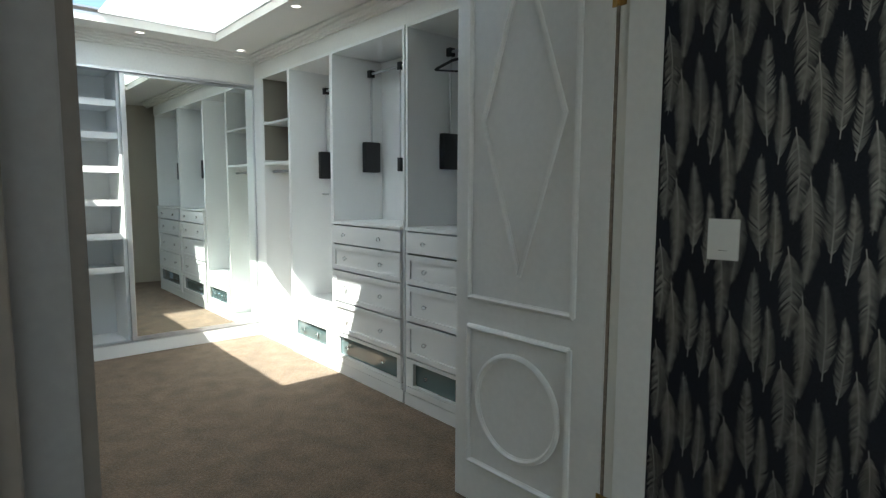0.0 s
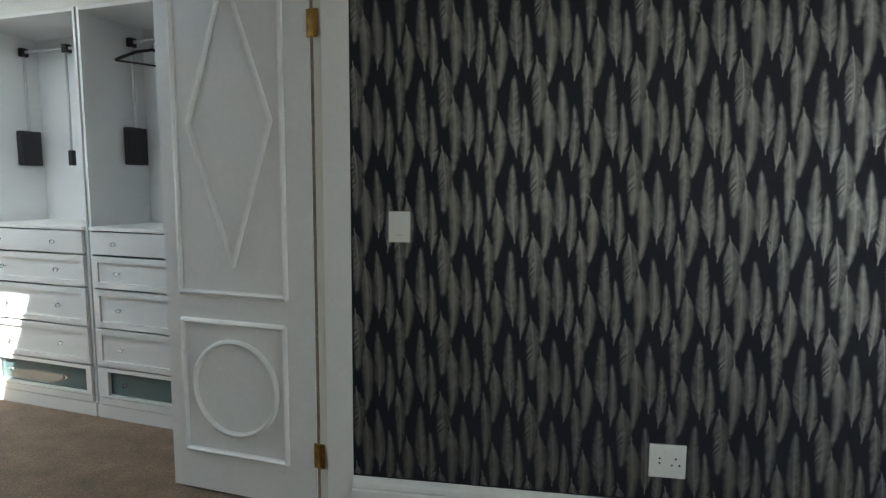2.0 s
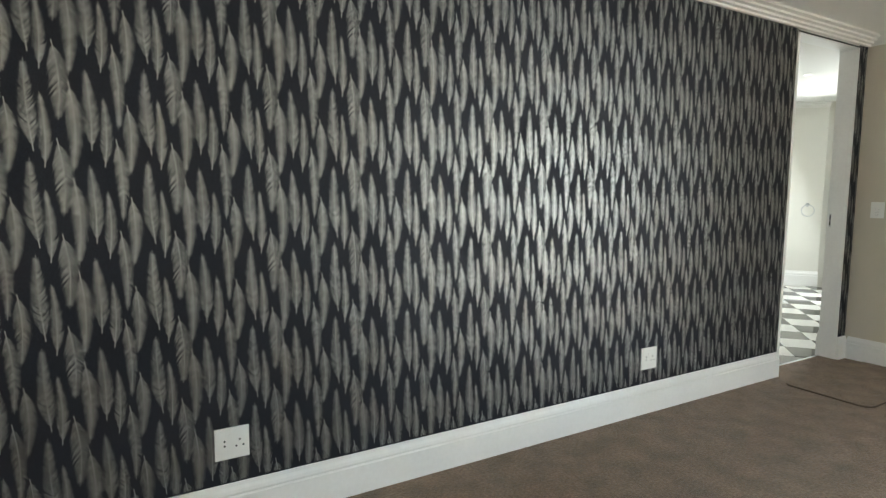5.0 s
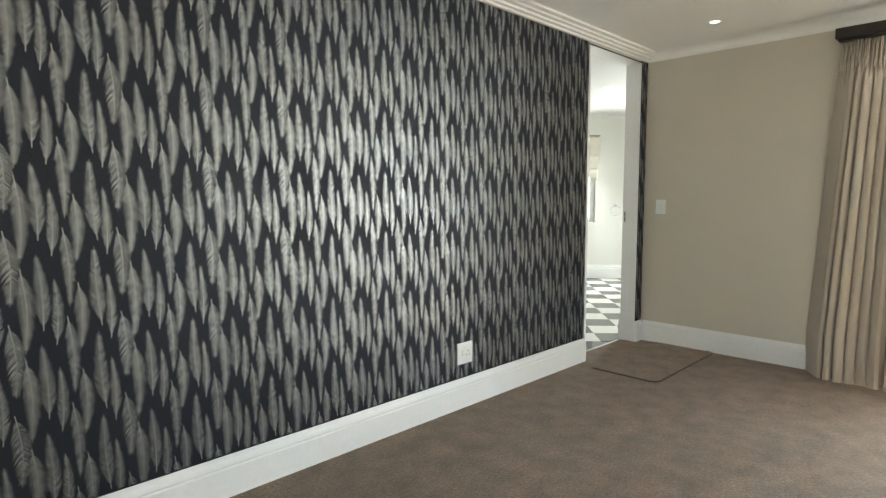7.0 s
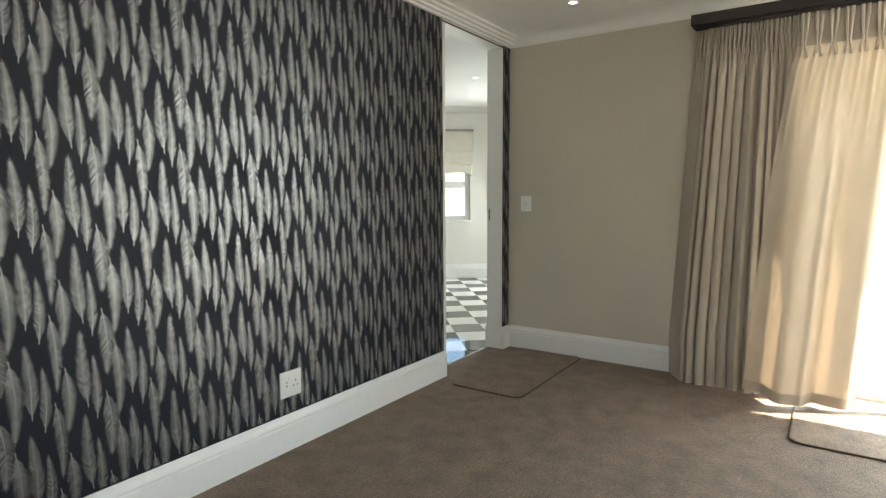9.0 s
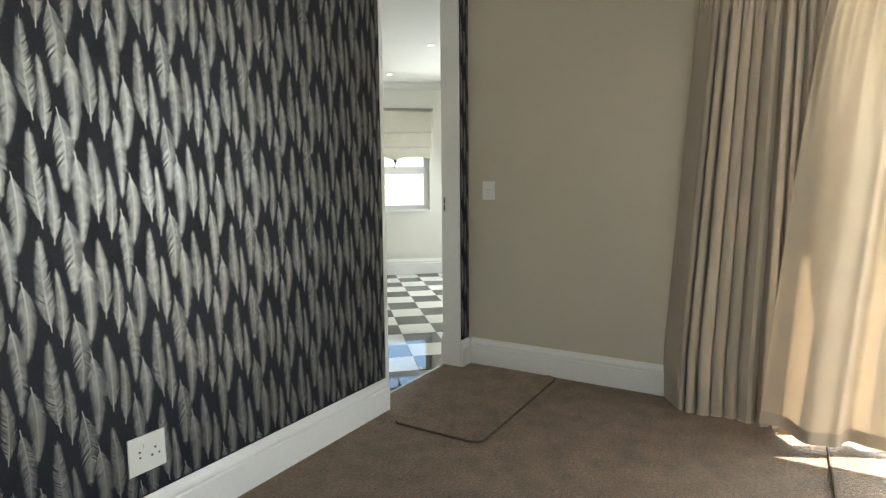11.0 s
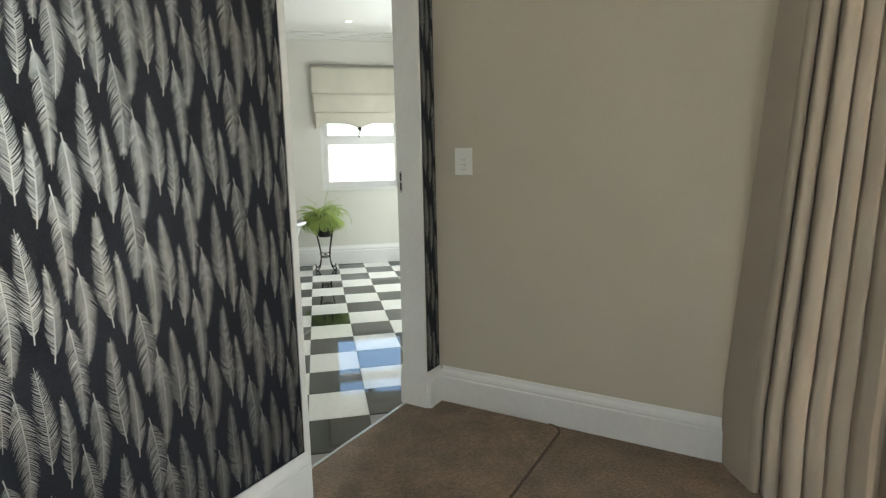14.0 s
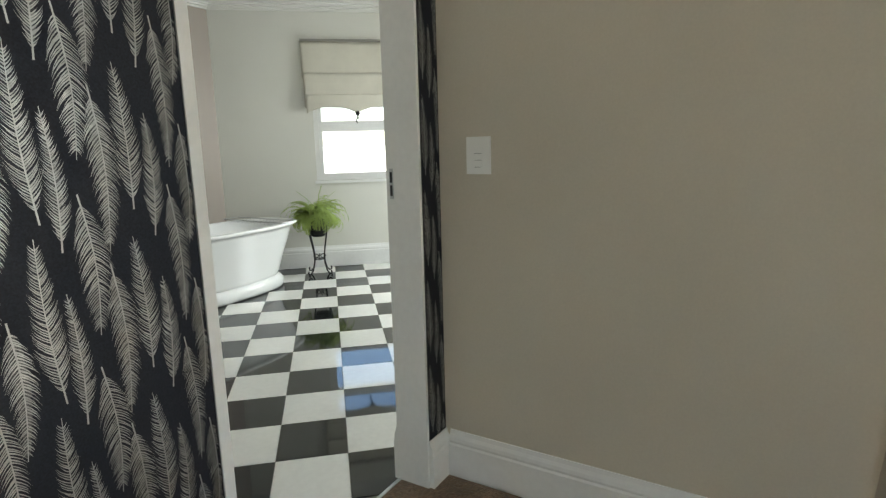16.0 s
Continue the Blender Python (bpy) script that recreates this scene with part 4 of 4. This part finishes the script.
def curtain_rail():
    t = thing("curtain_rail", pose(0, 0, 0), "dark stained timber curtain rail above the glass door", "curtain rail")
    part("batten", boxes((1.17, 1.30, -4.6, -1.512, 2.487, 2.557), bevel=0.003), RAIL, t)
    part("track", boxes((1.20, 1.26, -4.58, -1.53, 2.468, 2.487)), RAIL, t, "dark glider track")
    part("bracket", boxes((1.30, EAST, -1.66, -1.60, 2.50, 2.545)), RAIL, t)
    part("bracket", boxes((1.30, EAST, -3.6, -3.54, 2.50, 2.545)), RAIL, t)


curtain_rail()


# ---- glass door, deck and ground ----
def glass_door():
    t = structure("door_glass", boxes((1.50, 1.58, -4.5, -2.0, 0.0, 0.03)), ALU, "aluminium framed sliding glass doors standing open to the deck", "glass door")
    for y in (-2.04, -3.40, -4.5):
        part("stile", boxes((1.51, 1.57, y, y + 0.04, 0.03, 2.32)), ALU, t)
    part("rail", boxes((1.51, 1.57, -4.46, -2.04, 2.28, 2.32)), ALU, t)
    part("rail", boxes((1.51, 1.57, -4.46, -3.40, 0.031, 0.10)), ALU, t)
    g = part("pane", boxes((1.536, 1.542, -4.46, -3.36, 0.10, 2.28)), GLASS, t)
    g.visible_shadow = False


glass_door()
deck = structure("deck", boxes((1.62, 4.6, -6.6, -0.6, -0.16, -0.075)), RAIL, "sun-bleached timber deck outside the bedroom", "deck")
bm = bmesh.new()
box(bm, -400, 400, -400, 400, -0.6, -0.2)
structure("ground", bm, EARTH, "dry ground round the house to the horizon", "ground")


# ---- electrical plates ----
def plate(name, m, w, h, label, kind):
    t = thing(name, m, label, "socket" if kind == "socket" else "light switch")
    part("cover", boxes((-w / 2, w / 2, 0.0, 0.007, -h / 2, h / 2), bevel=0.0025), PLASTIC, t)
    part("insert", boxes((-w / 2 + 0.012, w / 2 - 0.012, 0.007, 0.0085, -h / 2 + 0.012, h / 2 - 0.012), bevel=0.0007), PLASTIC, t)
    if kind == "socket":
        for x, z in ((-0.030, 0.012), (-0.044, -0.014), (-0.016, -0.014), (0.030, 0.012), (0.030, -0.008)):
            bm = bmesh.new()
            lathe(bm, [(0.0042, 0.0), (0.0042, 0.0008)], 10)
            bm.transform(Matrix.Translation((x, 0.0084, z)) @ Matrix.Rotation(radians(-90), 4, "X"))
            part("pin_hole", bm, BLACK, t)
        part("rocker", boxes((0.006, 0.016, 0.0085, 0.0125, 0.022, 0.040), bevel=0.001), PLASTIC, t)
    else:
        for z0, z1 in kind:
            part("rocker", boxes((-0.013, 0.013, 0.0085, 0.0115, z0, z1), bevel=0.001), PLASTIC, t)
            # Black line drawn in as the shade below each rocker.
            part("rocker_shade", boxes((-0.0142, 0.0142, 0.0083, 0.0088, z0 - 0.0012, z0 - 0.0001)), BLACK, t)
    return t


N_FACE = pose(0, 0, 0, 0, 0, 180)
plate("light_switch", pose(-4.676, -0.003, 1.262) @ N_FACE, 0.088, 0.124, "white single light switch on the feather wallpaper", ((-0.032, -0.010),))
plate("wall_socket", pose(-3.607, -0.003, 0.367) @ N_FACE, 0.137, 0.134, "white double power socket low on the feather wallpaper", "socket")
plate("wall_socket", pose(-1.068, -0.003, 0.357) @ N_FACE, 0.141, 0.140, "white double power socket low on the wallpaper nearer the bathroom", "socket")
plate("light_switch", pose(EAST - 0.001, -0.168, 1.280) @ pose(0, 0, 0, 0, 0, 90), 0.096, 0.132, "white three-gang light switch on the beige wall", ((0.008, 0.030), (-0.016, 0.006), (-0.040, -0.018)))


# ---- mats ----
def rounded_mat(name, x0, x1, y0, y1, label, r=0.07, sides=(0, 28)):
    t = thing(name, pose((x0 + x1) / 2, (y0 + y1) / 2, 0.0), label, "mat")
    hx, hy = (x1 - x0) / 2, (y1 - y0) / 2
    loop = []
    for cx, cy, a0 in ((hx - r, hy - r, 0), (-hx + r, hy - r, 90), (-hx + r, -hy + r, 180), (hx - r, -hy + r, 270)):
        for k in range(7):
            a = radians(a0 + 15 * k)
            loop.append((cx + r * math.cos(a), cy + r * math.sin(a)))
    bm = bmesh.new()
    lo = [bm.verts.new((x, y, 0.001)) for x, y in loop]
    hi = [bm.verts.new((x * 0.99, y * 0.99, 0.010)) for x, y in loop]
    n = len(loop)
    for k in range(n):
        bm.faces.new((lo[k], lo[(k + 1) % n], hi[(k + 1) % n], hi[k]))
    bm.faces.new(hi)
    bm.faces.new(lo[::-1])
    part("mat_top", bm, MATPILE, t)
    bm = bmesh.new()
    edge = (loop + loop)[sides[0]:sides[1] + 1]
    tube(bm, [(x, y, 0.006) for x, y in edge], 0.006, 8)
    part("binding", bm, BINDING, t, "darker stitched binding", smooth=True)


rounded_mat("carpet_mat", 0.255, 1.405, -0.705, -0.135, "taupe carpet offcut mat with bound edge before the bathroom", 0.07, (11, 27))
rounded_mat("carpet_mat", 0.48, 1.40, -3.35, -2.225, "taupe carpet mat with bound edge at the glass door")


# ---- recessed downlights ----
def downlight(x, y, z, label):
    t = thing("downlight", pose(x, y, z), label, "downlight", "recessed ceiling lights")
    bm = bmesh.new()
    prof = [(0.030, -0.001), (0.030, -0.004), (0.043, -0.005), (0.046, -0.002), (0.046, -0.0005)]
    n = 24
    rings = [[bm.verts.new((r * math.cos(2 * math.pi * k / n), r * math.sin(2 * math.pi * k / n), zz)) for k in range(n)] for r, zz in prof]
    for a, b in zip(rings, rings[1:]):
        for k in range(n):
            bm.faces.new((a[k], a[(k + 1) % n], b[(k + 1) % n], b[k]))
    part("trim_ring", bm, PLASTIC, t, smooth=True)
    bm = bmesh.new()
    lathe(bm, [(0.030, -0.0012), (0.029, -0.002)], 20)
    part("lamp", bm, LAMP, t)


downlight(0.85, -0.80, CEIL_Z, "white recessed downlight in the bedroom ceiling")
for x, y in ((-7.528, 0.52), (-8.93, 0.93), (-9.02, 0.12)):
    downlight(x, y, CLOSET_Z, "white recessed downlight in the dressing room ceiling")
for x, y in ((4.0, 2.55), (2.95, 1.25)):
    downlight(x, y, BATH_Z, "white recessed downlight in the bathroom ceiling")


# ---- feather print ----
PERIOD_X, PERIOD_Z = 0.3590, 0.3315
# centre x, top z, bottom z, half width, quill up, lean, bend
FEATHERS = [
    (-0.098, 1.503, 1.224, 0.026, False, -0.010, 0.006),
    (0.082, 1.524, 1.215, 0.027, False, -0.014, -0.006),
    (-0.010, 1.599, 1.303, 0.024, True, -0.010, 0.010),
    (0.171, 1.594, 1.324, 0.032, True, -0.008, 0.012),
    (-0.052, 1.411, 1.166, 0.021, False, 0.004, 0.008),
    (0.124, 1.417, 1.161, 0.021, False, -0.004, 0.007),
    (0.024, 1.391, 1.138, 0.026, True, 0.002, 0.010),
    (0.211, 1.458, 1.150, 0.028, True, -0.003, 0.012),
]


def feather_shape(hw, height, up, lean, bend, seed):
    """Curved barbs, a shaded vane under them and a tapered quill, around the centre of the feather."""
    rng = random.Random(seed)
    quads, quill = [], []

    def shaft(f):
        # f = 0 at the bare quill end, 1 at the tip
        zz = height / 2 - f * height if up else f * height - height / 2
        xx = lean * (0.5 - f) * (1 if up else -1) + bend * math.sin(math.pi * f) - bend * 0.6
        return Vector((xx, zz))

    def frame_at(f):
        lo, hi = max(0.0, f - 0.02), min(1.0, f + 0.02)
        d = (shaft(hi) - shaft(lo)).normalized()
        return shaft(f), d, Vector((d.y, -d.x))

    bare, last = 0.085, 0.955
    pale = 1 if rng.random() < 0.5 else -1

    def half_width(g):
        # swells fast above the quill, then narrows slowly to a blunt tip
        grow = min(1.0, 0.42 + g / 0.20)
        fall = 1.0 if g < 0.30 else 1.0 - 0.70 * ((g - 0.30) / 0.70) ** 1.35
        return 1.0 * hw * grow * fall

    vanes = {1: [], -1: []}
    steps = 34
    for sg in (-1, 1):
        edge = []
        for i in range(steps + 1):
            g = i / steps
            p, d, s = frame_at(bare + (last - bare) * g)
            w = half_width(g) * rng.uniform(0.40, 0.56)
            edge.append((p, p + s * sg * w + d * w * 0.95))
        for (p0, e0), (p1, e1) in zip(edge, edge[1:]):
            vanes[sg * pale].append((p0, e0, e1, p1))
    n = max(28, int(height / 0.0067))
    for sg in (-1, 1):
        for i in range(n):
            g = min(1.0, max(0.0, (i + rng.uniform(-0.25, 0.25)) / n))
            p, d, s = frame_at(bare + (last - bare) * g)
            w = half_width(g) * rng.uniform(0.86, 1.12)
            if rng.random() < 0.06:
                w *= 0.72
            ang = rng.uniform(0.98, 1.22)
            th = 0.00185 * rng.uniform(0.75, 1.15) * (1.0 if sg == pale else 0.85)
            m1 = p + s * sg * w * 0.40 + d * w * ang * 0.30
            m2 = p + s * sg * w * 0.76 + d * w * ang * 0.68
            tip = p + s * sg * w + d * w * ang * 1.08
            quads.append((p - d * th, m1 - d * th * 0.95, m1 + d * th * 0.95, p + d * th))
            quads.append((m1 - d * th * 0.95, m2 - d * th * 0.62, m2 + d * th * 0.62, m1 + d * th * 0.95))
            quads.append((m2 - d * th * 0.62, tip - d * th * 0.1, tip + d * th * 0.1, m2 + d * th * 0.62))
    for k in range(14):
        (a, d, s), (b, e, r) = frame_at(k / 14), frame_at((k + 1) / 14)
        wa, wb = 0.0017 * (1 - 0.6 * k / 14), 0.0017 * (1 - 0.6 * (k + 1) / 14)
        quill.append((a - s * wa, b - r * wb, b + r * wb, a + s * wa))
    return quads, quill, vanes[1], vanes[-1]


def print_feathers(x_lo, x_hi, z_lo, z_hi):
    shapes = [feather_shape(hw, zt - zb, up, lean, bend, 11 + k) for k, (x, zt, zb, hw, up, lean, bend) in enumerate(FEATHERS)]
    for which, material, lift, nm in ((2, VANE_PALE, 0.0014, "feather_vanes"), (3, VANE_DIM, 0.0014, "feather_vanes"), (0, FEATHER, 0.0026, "feather_barbs"), (1, QUILL, 0.0038, "feather_quills")):
        verts, faces = [], []
        i0, i1 = math.floor((x_lo - 0.3) / PERIOD_X) - 1, math.ceil((x_hi + 0.3) / PERIOD_X) + 1
        for i in range(i0, i1 + 1):
            for j in range(-5, 6):
                for k, (x, zt, zb, hw, up, lean, bend) in enumerate(FEATHERS):
                    cx, cz = x + i * PERIOD_X, (zt + zb) / 2 - 0.010 + j * PERIOD_Z
                    if cx < x_lo - 0.04 or cx > x_hi + 0.04 or cz < z_lo - 0.2 or cz > z_hi + 0.2:
                        continue
                    y = -(lift + 0.00012 * k)
                    for m, quad in enumerate(shapes[k][which]):
                        q = [(cx + v.x, cz + v.y) for v in quad]
                        if min(a for a, b in q) < x_lo or max(a for a, b in q) > x_hi or min(b for a, b in q) < z_lo or max(b for a, b in q) > z_hi:
                            continue
                        n = len(verts)
                        verts += [(a, y - 0.00003 * (m % 4), b) for a, b in q]
                        faces.append((n, n + 1, n + 2, n + 3))
        me = bpy.data.meshes.new(nm)
        me.from_pydata(verts, [], faces)
        me.materials.append(material)
        ob = new(nm, me)
        ob.parent = paper
        ob["kind"] = "stuff"


print_feathers(JAMB_X1 + 0.002, DOOR_L - 0.004, 0.195, 2.625)
print_feathers(DOOR_R + 0.014, EAST - 0.002, 0.195, 2.625)


# ---- deck boards ----
bm = boxes((-1.5, 1.5, -0.066, 0.066, -0.012, 0.012), bevel=0.002)
board_mesh = mesh_of(bm, "plank", DECKWOOD)
for k in range(38):
    b = new("plank", board_mesh)
    b.parent = deck
    b.location = (3.13, -6.4 + 0.14 * k, -0.062)

# ---- bathroom tiles ----
TU, TV = 0.336, 0.310
ORIGIN = Vector((1.605, 0.678, 0))
OU, OV = ORIGIN.dot(BU), ORIGIN.dot(BV)
bm = boxes((0.0015, TU - 0.0015, 0.0015, TV - 0.0015, -0.008, 0.0), bevel=0.0008)
tile_w = mesh_of(bm, "tile_white", TILE_W)
tile_b = tile_w.copy()
tile_b.materials[0] = TILE_B
for i in range(-9, 12):
    for j in range(-14, 14):
        c = BU * (OU + (i + 0.5) * TU) + BV * (OV + (j + 0.5) * TV)
        if c.y < NORTH_T - 0.10 or c.y > BL.y + 0.1 or c.x < 0.2 or c.x > BR.x or c.dot(BU) > FAR:
            continue
        tl = new("tile", tile_b if (i + j) % 2 else tile_w)
        tl.parent = bath_floor
        tl.matrix_basis = BATH_M @ pose(OU + i * TU, OV + j * TV, -0.004)
